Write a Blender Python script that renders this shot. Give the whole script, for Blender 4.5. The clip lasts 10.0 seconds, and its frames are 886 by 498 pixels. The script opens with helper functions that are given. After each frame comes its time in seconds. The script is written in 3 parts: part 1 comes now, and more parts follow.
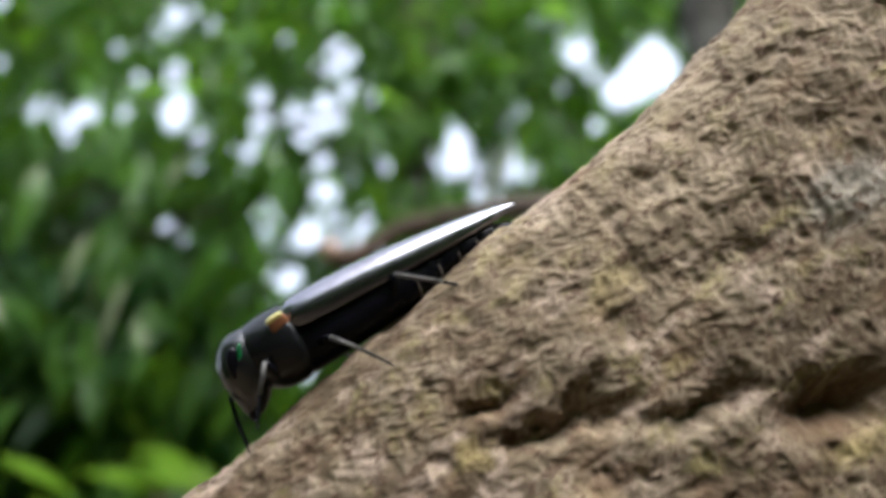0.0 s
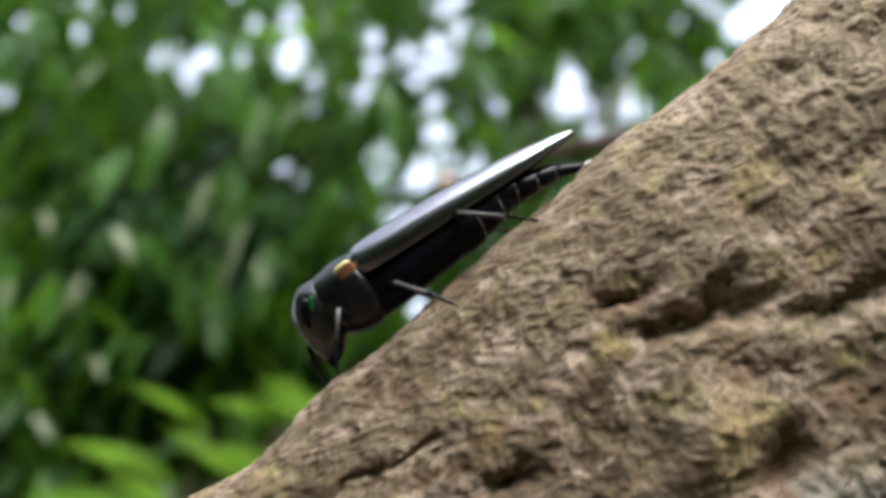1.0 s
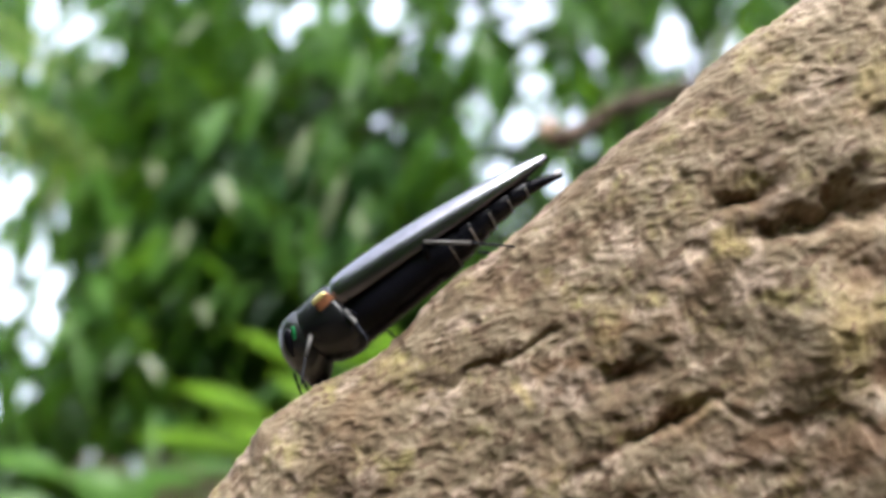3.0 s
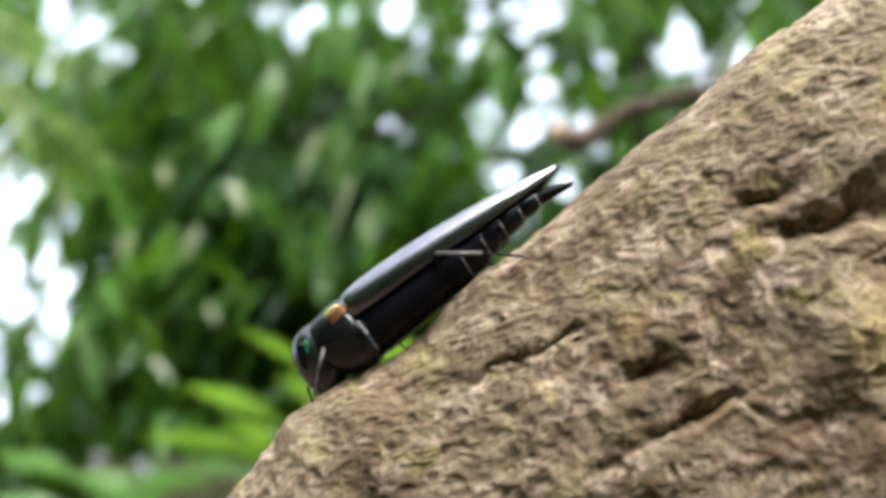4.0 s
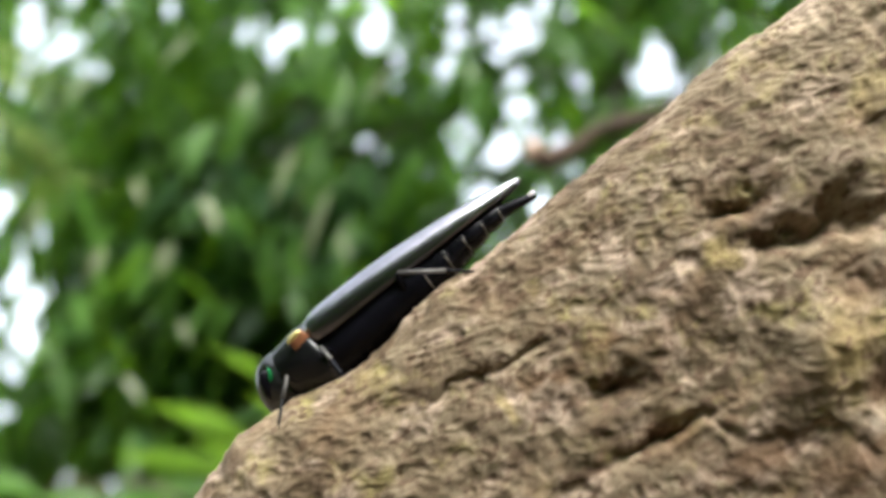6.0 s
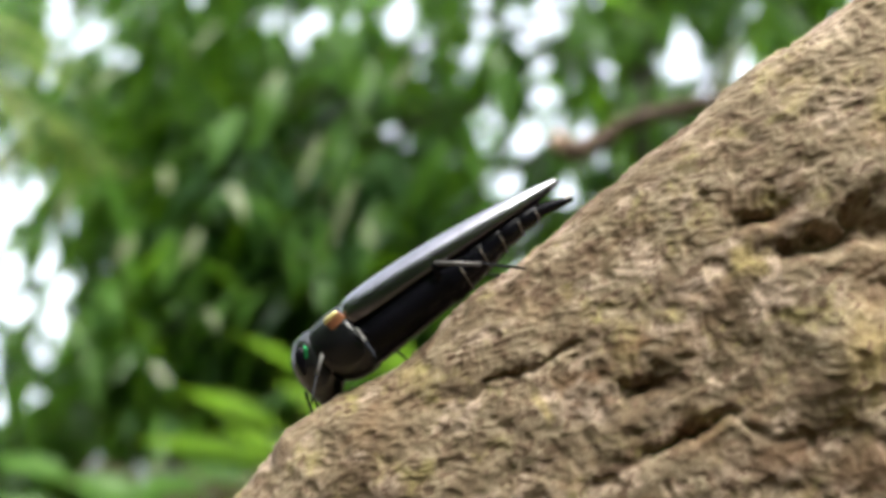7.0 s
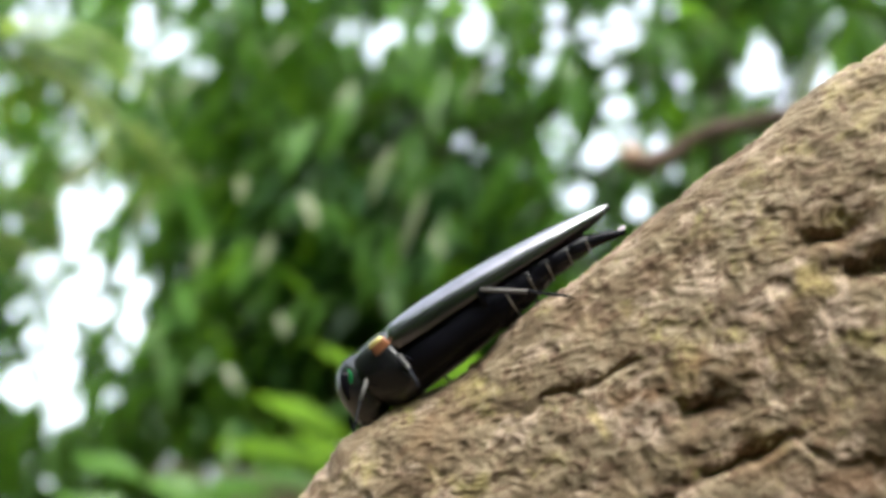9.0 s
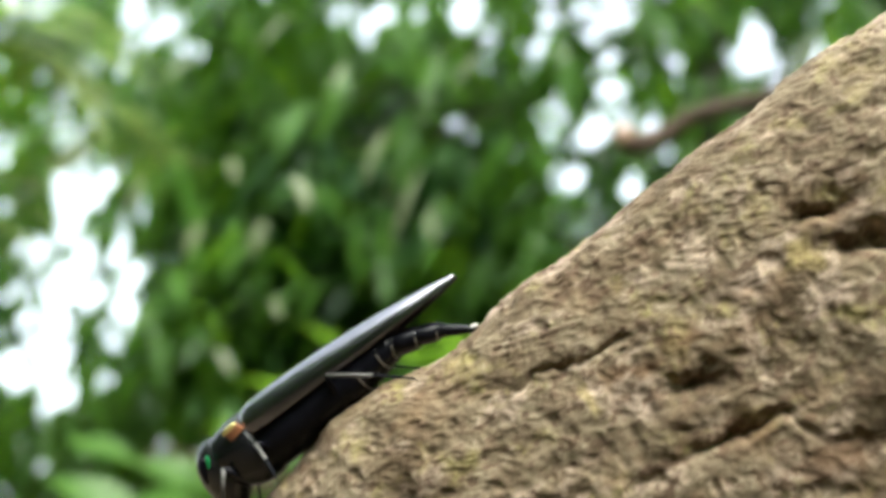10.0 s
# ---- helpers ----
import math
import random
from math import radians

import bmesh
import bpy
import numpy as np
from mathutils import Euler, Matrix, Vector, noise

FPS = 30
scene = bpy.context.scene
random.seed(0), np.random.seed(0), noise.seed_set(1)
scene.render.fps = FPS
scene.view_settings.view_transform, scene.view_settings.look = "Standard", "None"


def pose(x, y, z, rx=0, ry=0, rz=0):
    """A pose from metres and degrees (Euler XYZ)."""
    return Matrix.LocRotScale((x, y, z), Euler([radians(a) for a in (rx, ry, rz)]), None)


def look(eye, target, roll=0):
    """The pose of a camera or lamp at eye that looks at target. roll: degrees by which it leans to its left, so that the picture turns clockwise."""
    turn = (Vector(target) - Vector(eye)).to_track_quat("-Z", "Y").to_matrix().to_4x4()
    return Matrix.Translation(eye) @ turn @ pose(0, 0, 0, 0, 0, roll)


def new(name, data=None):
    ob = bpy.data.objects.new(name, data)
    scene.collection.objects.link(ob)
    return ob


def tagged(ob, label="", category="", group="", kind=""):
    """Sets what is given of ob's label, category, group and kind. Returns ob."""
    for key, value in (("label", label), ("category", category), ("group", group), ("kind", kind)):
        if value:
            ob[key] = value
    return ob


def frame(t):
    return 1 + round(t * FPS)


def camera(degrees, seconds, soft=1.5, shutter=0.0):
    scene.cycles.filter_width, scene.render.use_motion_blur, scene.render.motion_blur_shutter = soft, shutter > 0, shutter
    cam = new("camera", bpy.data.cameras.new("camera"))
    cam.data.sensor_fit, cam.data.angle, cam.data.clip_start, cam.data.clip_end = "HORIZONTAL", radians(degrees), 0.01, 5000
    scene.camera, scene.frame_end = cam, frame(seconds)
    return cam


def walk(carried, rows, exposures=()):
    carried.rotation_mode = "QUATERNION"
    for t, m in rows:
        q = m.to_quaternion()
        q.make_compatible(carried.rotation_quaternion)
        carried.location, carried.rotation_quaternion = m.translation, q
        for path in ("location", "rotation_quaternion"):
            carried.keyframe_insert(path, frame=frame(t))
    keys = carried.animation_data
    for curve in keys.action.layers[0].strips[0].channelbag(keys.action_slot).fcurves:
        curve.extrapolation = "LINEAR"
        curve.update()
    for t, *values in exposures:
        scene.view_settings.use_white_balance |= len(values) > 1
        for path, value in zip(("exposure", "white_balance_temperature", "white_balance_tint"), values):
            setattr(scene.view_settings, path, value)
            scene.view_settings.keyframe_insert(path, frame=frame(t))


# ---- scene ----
cam = camera(50, 10.0, soft=3.8)

CAMERA = [
    (0, pose(0.00748, -0.00107, 1.51377, 118.096, 5.678, -9.491)),
    (0.5, pose(0.00652, -0.00062, 1.51078, 115.985, 3.933, -6.594)),
    (1, pose(0.00451, -0.00018, 1.50898, 115.073, 2.787, -3.438)),
    (1.5, pose(0.00360, 0.00029, 1.50724, 113.669, 2.326, -3.039)),
    (2, pose(0.00336, 0.00037, 1.50703, 113.517, 2.222, -3.398)),
    (2.5, pose(0.00264, 0.00030, 1.50533, 112.732, 1.533, -1.364)),
    (2.7, pose(0.00208, -0.00059, 1.50363, 112.266, 0.512, 0.941)),
    (3.8, pose(0.00071, -0.00161, 1.50186, 113.480, -0.265, 1.948)),
    (4, pose(0.00005, -0.00199, 1.50169, 112.679, -0.359, 1.875)),
    (4.2, pose(0.00020, -0.00004, 1.50218, 112.459, -0.007, 0.799)),
    (4.5, pose(0.00074, 0.00297, 1.50224, 111.881, -0.157, 0.236)),
    (5, pose(0.00001, 0.00000, 1.50001, 112.000, -0.000, -0.000)),
    (5.5, pose(0.00084, 0.00103, 1.50088, 112.645, 0.167, -0.198)),
    (5.7, pose(0.00185, 0.00282, 1.50253, 113.857, -0.119, 0.539)),
    (6.8, pose(0.00041, -0.00173, 1.50265, 113.476, 0.056, 0.027)),
    (7, pose(0.00026, -0.00288, 1.50222, 113.099, -0.890, 1.690)),
    (7.5, pose(0.00087, -0.00388, 1.50079, 113.033, -2.241, 3.547)),
    (8, pose(0.00114, -0.00272, 1.50247, 113.080, -2.580, 3.976)),
    (8.5, pose(0.00089, -0.00396, 1.50210, 113.424, -2.660, 4.265)),
    (9, pose(0.00139, -0.00302, 1.50249, 113.593, -3.463, 5.154)),
    (9.5, pose(0.00143, -0.00400, 1.50243, 113.509, -3.349, 5.116)),
    (10, pose(0.00180, -0.00205, 1.50223, 112.556, -3.165, 4.869)),
]
BEETLE = [
    (0, pose(0.03434, 0.08250, 1.56483, -21.98, 22.84, 170.20)),
    (0.5, pose(0.02884, 0.08402, 1.56674, -24.77, 33.72, 164.36)),
    (1, pose(0.02577, 0.08384, 1.56195, -22.45, 27.37, 167.93)),
    (1.5, pose(0.02253, 0.08831, 1.56180, -22.11, 28.00, 167.59)),
    (2, pose(0.01718, 0.08772, 1.55967, -23.45, 34.24, 164.04)),
    (2.5, pose(0.01409, 0.08914, 1.55564, -22.00, 31.31, 165.78)),
    (2.7, pose(0.01201, 0.08924, 1.55227, -20.89, 29.54, 166.77)),
    (3.8, pose(0.00909, 0.08879, 1.54966, -17.74, 30.37, 166.30)),
    (4, pose(0.00897, 0.08858, 1.54920, -17.79, 30.54, 166.20)),
    (4.2, pose(0.00922, 0.08901, 1.54919, -17.81, 30.61, 166.16)),
    (4.5, pose(0.00991, 0.09103, 1.54973, -17.77, 30.48, 166.24)),
    (5, pose(0.00733, 0.08911, 1.54928, -18.58, 33.12, 164.71)),
    (5.5, pose(0.00713, 0.08942, 1.54940, -18.89, 34.03, 164.15)),
    (5.7, pose(0.00818, 0.09050, 1.54985, -18.90, 34.05, 164.14)),
    (6.8, pose(0.00924, 0.08971, 1.54944, -17.38, 29.01, 167.04)),
    (7, pose(0.00911, 0.08908, 1.54983, -17.62, 29.92, 166.55)),
    (7.5, pose(0.00815, 0.08712, 1.54830, -17.87, 30.82, 166.05)),
    (8, pose(0.00878, 0.08878, 1.54920, -17.90, 30.92, 165.99)),
    (8.5, pose(0.00769, 0.08801, 1.54863, -17.87, 30.83, 166.04)),
    (9, pose(0.00791, 0.08835, 1.54811, -17.67, 30.11, 166.44)),
    (9.5, pose(0.00764, 0.08782, 1.54861, -18.35, 32.42, 165.13)),
    (9.8, pose(0.00457, 0.08780, 1.54689, -19.80, 29.15, 166.98)),
    (9.9, pose(-0.00010, 0.09036, 1.54406, -20.54, 28.92, 167.10)),
    (10, pose(-0.00705, 0.09202, 1.53861, -22.48, 32.85, 164.88)),
]

# Axes of the middle view: right, down and forward from the eye; trunk and crown are laid out along them.
EYE = Vector((0.0, 0.0, 1.5))
TILT = radians(22)
RIGHT = Vector((1, 0, 0))
DOWN = Vector((0, math.sin(TILT), -math.cos(TILT)))
FORE = Vector((0, math.cos(TILT), math.sin(TILT)))
BASIS = np.array([RIGHT, DOWN, FORE])


def spot(tx, ty, z):
    """World place of the direction (tx, ty) at the depth z."""
    return EYE + (RIGHT * tx + DOWN * ty + FORE) * z


cam.data.dof.use_dof = True
cam.data.dof.focus_distance = 0.096
cam.data.dof.aperture_fstop = 17
cam.data.dof.aperture_blades = 0

walk(cam, CAMERA, exposures=[(0, 2.34, 6000, 10), (1, 2.36, 6050, 10), (1.5, 2.52, 6100, 11), (2.5, 2.81, 6100, 11), (3.9, 2.94, 6150, 8), (4.5, 2.68, 6600, 6), (5, 2.87, 6800, 12), (5.7, 2.83, 6400, 6),
                             (7, 2.78, 6500, 6), (7.5, 2.68, 6950, 9), (8, 2.62, 6700, 7), (8.5, 2.83, 6500, 5), (9, 2.86, 6350, 5), (10, 2.87, 6400, 0)])

# ---- light: a bright, hazy sky over a garden, the sun behind thin cloud ----
SUN_HIGH, SUN_ROUND = radians(52), radians(150)
world = bpy.data.worlds.new("sky")
scene.world = world
world.use_nodes = True
wn = world.node_tree
sky = wn.nodes.new("ShaderNodeTexSky")
sky.sky_type, sky.sun_disc, sky.sun_elevation, sky.sun_rotation = "NISHITA", False, SUN_HIGH, SUN_ROUND
sky.dust_density, sky.air_density, sky.ozone_density = 6.0, 1.0, 1.0
haze = wn.nodes.new("ShaderNodeHueSaturation")
haze.inputs["Saturation"].default_value = 0.33
wn.links.new(sky.outputs[0], haze.inputs["Color"])
wn.links.new(haze.outputs[0], wn.nodes["Background"].inputs["Color"])
wn.nodes["Background"].inputs["Strength"].default_value = 0.15
sun = bpy.data.lights.new("sun", "SUN")
sun.energy, sun.angle, sun.color = 0.45, radians(22), (1.0, 0.95, 0.88)
sun_ob = new("sun", sun)
sun_dir = Vector((math.sin(SUN_ROUND) * math.cos(SUN_HIGH), math.cos(SUN_ROUND) * math.cos(SUN_HIGH), math.sin(SUN_HIGH)))
sun_ob.matrix_world = look(sun_dir * 20, (0, 0, 0))


# ---- materials ----
def material(name):
    m = bpy.data.materials.new(name)
    m.use_nodes = True
    return m, m.node_tree, m.node_tree.nodes["Principled BSDF"]


def node(tree, kind, **values):
    n = tree.nodes.new(kind)
    for k, v in values.items():
        n.inputs[k.replace("_", " ")].default_value = v
    return n


def noise_of(tree, scale, detail=4.0, rough=0.6, stretch=None, distort=0.0, coords="Object"):
    co = tree.nodes.new("ShaderNodeTexCoord")
    n = node(tree, "ShaderNodeTexNoise", Scale=scale, Detail=detail, Roughness=rough, Distortion=distort)
    if stretch:
        mp = tree.nodes.new("ShaderNodeMapping")
        mp.inputs["Scale"].default_value = stretch
        tree.links.new(co.outputs[coords], mp.inputs["Vector"])
        tree.links.new(mp.outputs[0], n.inputs["Vector"])
    else:
        tree.links.new(co.outputs[coords], n.inputs["Vector"])
    return n.outputs["Fac"]


def ramp(tree, fac, *stops):
    r = tree.nodes.new("ShaderNodeValToRGB")
    while len(r.color_ramp.elements) < len(stops):
        r.color_ramp.elements.new(0.5)
    for e, (at, c) in zip(r.color_ramp.elements, stops):
        e.position, e.color = at, (*c, 1) if len(c) == 3 else c
    tree.links.new(fac, r.inputs["Fac"])
    return r.outputs["Color"]


def blend(tree, fac, a, b, mode="MIX"):
    m = tree.nodes.new("ShaderNodeMix")
    m.data_type, m.blend_type = "RGBA", mode
    for sock, v in ((m.inputs[0], fac), (m.inputs[6], a), (m.inputs[7], b)):
        if hasattr(v, "links"):
            tree.links.new(v, sock)
        else:
            sock.default_value = v
    return m.outputs[2]


def relief(tree, shader, fac, strength, distance):
    b = node(tree, "ShaderNodeBump", Strength=strength, Distance=distance)
    tree.links.new(fac, b.inputs["Height"])
    tree.links.new(b.outputs[0], shader.inputs["Normal"])
    return b


def stain(tree, name, lo, hi, top):
    a = tree.nodes.new("ShaderNodeAttribute")
    a.attribute_name = name
    return ramp(tree, a.outputs["Fac"], (lo, (0, 0, 0)), (hi, (top, top, top)))


def grain_noise(tree, scale, detail, rough, stretch=(1, 1, 1), distort=0.0):
    """Noise in the trunk's own directions: along, across, out."""
    a = tree.nodes.new("ShaderNodeAttribute")
    a.attribute_name = "grain"
    mp = tree.nodes.new("ShaderNodeMapping")
    mp.inputs["Scale"].default_value = stretch
    mp.inputs["Rotation"].default_value = (0, 0, radians(12))
    n = node(tree, "ShaderNodeTexNoise", Scale=scale, Detail=detail, Roughness=rough, Distortion=distort)
    tree.links.new(a.outputs["Vector"], mp.inputs["Vector"])
    tree.links.new(mp.outputs[0], n.inputs["Vector"])
    return n.outputs["Fac"]


def bark_material():
    m, t, p = material("weathered_bark")
    c = ramp(t, grain_noise(t, 110, 4, 0.6), (0.34, (0.084, 0.058, 0.034)), (0.50, (0.166, 0.126, 0.082)), (0.66, (0.262, 0.208, 0.146)))
    pink = ramp(t, grain_noise(t, 260, 4, 0.6, (0.8, 1.2, 1)), (0.52, (0, 0, 0)), (0.66, (0.9, 0.9, 0.9)))
    c = blend(t, pink, c, (0.37, 0.285, 0.225, 1))
    c = blend(t, stain(t, "pink", 0.2, 0.95, 0.55), c, (0.36, 0.275, 0.222, 1))
    umber = ramp(t, grain_noise(t, 300, 4, 0.65, (0.8, 1.1, 1), 0.4), (0.36, (0.55, 0.55, 0.55)), (0.48, (0, 0, 0)))
    c = blend(t, umber, c, (0.088, 0.054, 0.030, 1))
    moss = ramp(t, grain_noise(t, 190, 4, 0.65, (0.9, 1.1, 1)), (0.55, (0, 0, 0)), (0.68, (0.75, 0.75, 0.75)))
    c = blend(t, moss, c, (0.225, 0.190, 0.075, 1))
    c = blend(t, stain(t, "yellow", 0.2, 0.95, 0.7), c, (0.30, 0.235, 0.10, 1))
    c = blend(t, stain(t, "grey", 0.15, 0.7, 0.7), c, (0.28, 0.262, 0.23, 1))
    c = blend(t, stain(t, "paler", 0.1, 0.9, 0.4), c, (0.43, 0.345, 0.245, 1))
    grain = ramp(t, grain_noise(t, 700, 5, 0.72, (0.65, 1.2, 1)), (0.32, (0.60, 0.57, 0.54)), (0.64, (1.08, 1.08, 1.05)))
    c = blend(t, 1.0, c, grain, "MULTIPLY")
    # random dark brown flecks: the look of small pits put into the colour
    dark_flecks = ramp(t, grain_noise(t, 640, 4, 0.62, (0.8, 1.15, 1), 0.3), (0.37, (0.92, 0.92, 0.92)), (0.455, (0, 0, 0)))
    c = blend(t, dark_flecks, c, (0.092, 0.058, 0.036, 1))
    rust = ramp(t, grain_noise(t, 150, 3, 0.6, (0.8, 1.2, 1)), (0.54, (0, 0, 0)), (0.68, (0.4, 0.4, 0.4)))
    c = blend(t, rust, c, (0.160, 0.100, 0.054, 1))
    # rust, and the shade of cracks and lower bark, put into the colour
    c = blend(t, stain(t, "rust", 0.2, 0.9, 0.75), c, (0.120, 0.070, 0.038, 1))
    t.links.new(c, p.inputs["Base Color"])
    p.inputs["Roughness"].default_value = 0.9
    p.inputs["Specular IOR Level"].default_value = 0.25
    relief(t, p, grain_noise(t, 1700, 5, 0.65, (0.7, 1.2, 1)), 0.45, 0.0002)
    return m


def leaf_material(name, dark, light, gloss=0.35, glow=0.45, wax=0.32):
    """A leaf: diffuse, light through the blade, and a waxy sheen."""
    m, t, p = material(name)
    geo = t.nodes.new("ShaderNodeNewGeometry")
    c = ramp(t, geo.outputs["Random Per Island"], (0.0, dark), (0.6, light), (1.0, tuple(min(1, v * 1.25) for v in light)))
    mott = ramp(t, noise_of(t, 60, 3), (0.3, (0.75, 0.75, 0.75)), (0.7, (1.15, 1.15, 1.15)))
    c = blend(t, 1.0, c, mott, "MULTIPLY")
    t.links.new(c, p.inputs["Base Color"])
    p.inputs["Roughness"].default_value = gloss
    p.inputs["Specular IOR Level"].default_value = wax
    tr = t.nodes.new("ShaderNodeBsdfTranslucent")
    warm = blend(t, 1.0, c, (1.95, 1.72, 0.55, 1), "MULTIPLY")
    t.links.new(warm, tr.inputs["Color"])
    mix = t.nodes.new("ShaderNodeMixShader")
    mix.inputs[0].default_value = glow
    t.links.new(p.outputs[0], mix.inputs[1])
    t.links.new(tr.outputs[0], mix.inputs[2])
    t.links.new(mix.outputs[0], t.nodes["Material Output"].inputs["Surface"])
    return m


def shell_material(name, base, metal, rough, grain=2500, bump=0.25, stretch=None, shine=0.5):
    m, t, p = material(name)
    v = ramp(t, noise_of(t, 400, 3), (0.3, tuple(x * 0.75 for x in base)), (0.7, tuple(x * 1.2 for x in base)))
    t.links.new(v, p.inputs["Base Color"])
    p.inputs["Metallic"].default_value, p.inputs["Roughness"].default_value = metal, rough
    p.inputs["Specular IOR Level"].default_value = shine
    relief(t, p, noise_of(t, grain, 3, 0.6, stretch=stretch), bump, 0.00008)
    return m


def wood_material(name, base):
    m, t, p = material(name)
    v = ramp(t, noise_of(t, 90, 5, 0.65, stretch=(1, 1, 0.35)), (0.3, tuple(x * 0.5 for x in base)), (0.7, tuple(x * 1.3 for x in base)))
    t.links.new(v, p.inputs["Base Color"])
    p.inputs["Roughness"].default_value = 0.85
    relief(t, p, noise_of(t, 260, 4), 0.6, 0.002)
    return m


BARK = bark_material()
LEAF = leaf_material("waxy_green_leaf", (0.020, 0.064, 0.014), (0.069, 0.158, 0.026), 0.40, 0.60)
# darkest copy of LEAF: shade of the crown's middle put into the colour
LEAF_SHADE = leaf_material("deep_shade_green_leaf", (0.008, 0.030, 0.010), (0.030, 0.078, 0.018), 0.45, 0.5, 0.2)
# slightly darker copy of LEAF: crown shade in the colour, reused for far trees
LEAF_FAR = leaf_material("shaded_green_leaf", (0.015, 0.052, 0.014), (0.058, 0.138, 0.028), 0.45, 0.58)
LEAF_YOUNG = leaf_material("young_bright_leaf", (0.058, 0.150, 0.008), (0.112, 0.222, 0.011), 0.55, 0.6, 0.12)
# sky sheen on waxy leaves, put into a pale base colour
LEAF_SHEEN = leaf_material("sheen_pale_leaf", (0.10, 0.135, 0.075), (0.18, 0.21, 0.13), 0.35, 0.4)
PALM = leaf_material("palm_leaflet", (0.025, 0.07, 0.018), (0.17, 0.23, 0.07), 0.4, 0.55)
PALM_DARK = leaf_material("dark_palm_leaflet", (0.008, 0.028, 0.008), (0.030, 0.068, 0.018), 0.45, 0.3, 0.2)
ELYTRA = shell_material("grey_violet_wing_case", (0.135, 0.128, 0.153), 1.0, 0.22, 1800, 0.3, (0.15, 1, 1), shine=0.9)
ELYTRA.node_tree.nodes["Principled BSDF"].inputs["Coat Weight"].default_value = 0.9
ELYTRA.node_tree.nodes["Principled BSDF"].inputs["Coat Roughness"].default_value = 0.2
ELYTRA.node_tree.nodes["Principled BSDF"].inputs["Coat IOR"].default_value = 1.7
BLACK = shell_material("black_chitin", (0.004, 0.004, 0.006), 0.0, 0.22, shine=0.10)
BRONZE = shell_material("dark_bronze_chitin", (0.005, 0.005, 0.006), 0.0, 0.22, shine=0.35)
HEAD = shell_material("polished_black_head", (0.005, 0.005, 0.006), 0.0, 0.22, shine=0.7)
BRASS = shell_material("yellow_green_rim", (0.72, 0.62, 0.24), 0.7, 0.3)
MEMBRANE = shell_material("whitish_membrane", (0.55, 0.52, 0.47), 0.0, 0.5)
GOLD = shell_material("coppery_gold_chitin", (0.25, 0.10, 0.045), 0.3, 0.5)
GREEN = shell_material("green_gleaming_eye", (0.03, 0.36, 0.11), 0.8, 0.28)
PALE = shell_material("pale_brown_membrane", (0.085, 0.070, 0.055), 0.0, 0.6)
LEGS = shell_material("dark_grey_leg", (0.075, 0.070, 0.066), 0.1, 0.4, shine=0.3)
TWIG = wood_material("brown_twig_bark", (0.10, 0.065, 0.042))
LIMB = wood_material("dark_limb_bark", (0.045, 0.040, 0.028))
PITH = wood_material("pinkish_broken_wood", (0.55, 0.38, 0.28))


def soil_material():
    m, t, p = material("leaf_littered_soil")
    c = ramp(t, noise_of(t, 3, 6, 0.7), (0.3, (0.045, 0.032, 0.02)), (0.6, (0.11, 0.08, 0.045)), (0.8, (0.07, 0.09, 0.03)))
    t.links.new(c, p.inputs["Base Color"])
    p.inputs["Roughness"].default_value = 0.95
    relief(t, p, noise_of(t, 14, 5), 0.8, 0.03)
    return m


# ---- mesh helpers ----
def mesh_of(name, verts, faces, mat, smooth=True):
    me = bpy.data.meshes.new(name)
    me.from_pydata([tuple(map(float, v)) for v in verts] if len(verts) < 3000 else np.asarray(verts, float).tolist(), [], faces)
    me.materials.append(mat)
    if smooth:
        me.polygons.foreach_set("use_smooth", np.ones(len(me.polygons), bool))
    me.update()
    return me


def part(name, mesh, parent, label="", m=None):
    ob = new(name, mesh)
    ob.parent = parent
    if m is not None:
        ob.matrix_basis = m
    return tagged(ob, label) if label else ob


def loft(rings, caps=True):
    """Verts and faces of a skin over closed rings of equal count."""
    n = len(rings[0])
    verts = [v for r in rings for v in r]
    faces = []
    for i in range(len(rings) - 1):
        for j in range(n):
            k = (j + 1) % n
            faces.append((i * n + j, i * n + k, (i + 1) * n + k, (i + 1) * n + j))
    if caps:
        faces.append(tuple(range(n - 1, -1, -1)))
        faces.append(tuple((len(rings) - 1) * n + j for j in range(n)))
    return verts, faces


def tube(points, radii, n=8):
    pts = [Vector(p) for p in points]
    rings = []
    side = Vector((0.31, 0.17, 0.93))
    for i, p in enumerate(pts):
        d = (pts[min(i + 1, len(pts) - 1)] - pts[max(i - 1, 0)]).normalized()
        s = (side - d * side.dot(d)).normalized()
        w = d.cross(s)
        rings.append([p + (s * math.cos(2 * math.pi * k / n) + w * math.sin(2 * math.pi * k / n)) * radii[i] for k in range(n)])
    return loft(rings)


def joined(*pieces):
    verts, faces = [], []
    for v, f in pieces:
        o = len(verts)
        verts += list(v)
        faces += [tuple(i + o for i in q) for q in f]
    return verts, faces


def ball(c, r, nu=14, nv=9):
    rings = []
    for i in range(1, nv):
        a = math.pi * i / nv
        rings.append([(c[0] + r[0] * math.cos(a), c[1] + r[1] * math.sin(a) * math.cos(2 * math.pi * k / nu), c[2] + r[2] * math.sin(a) * math.sin(2 * math.pi * k / nu)) for k in range(nu)])
    return loft(rings)


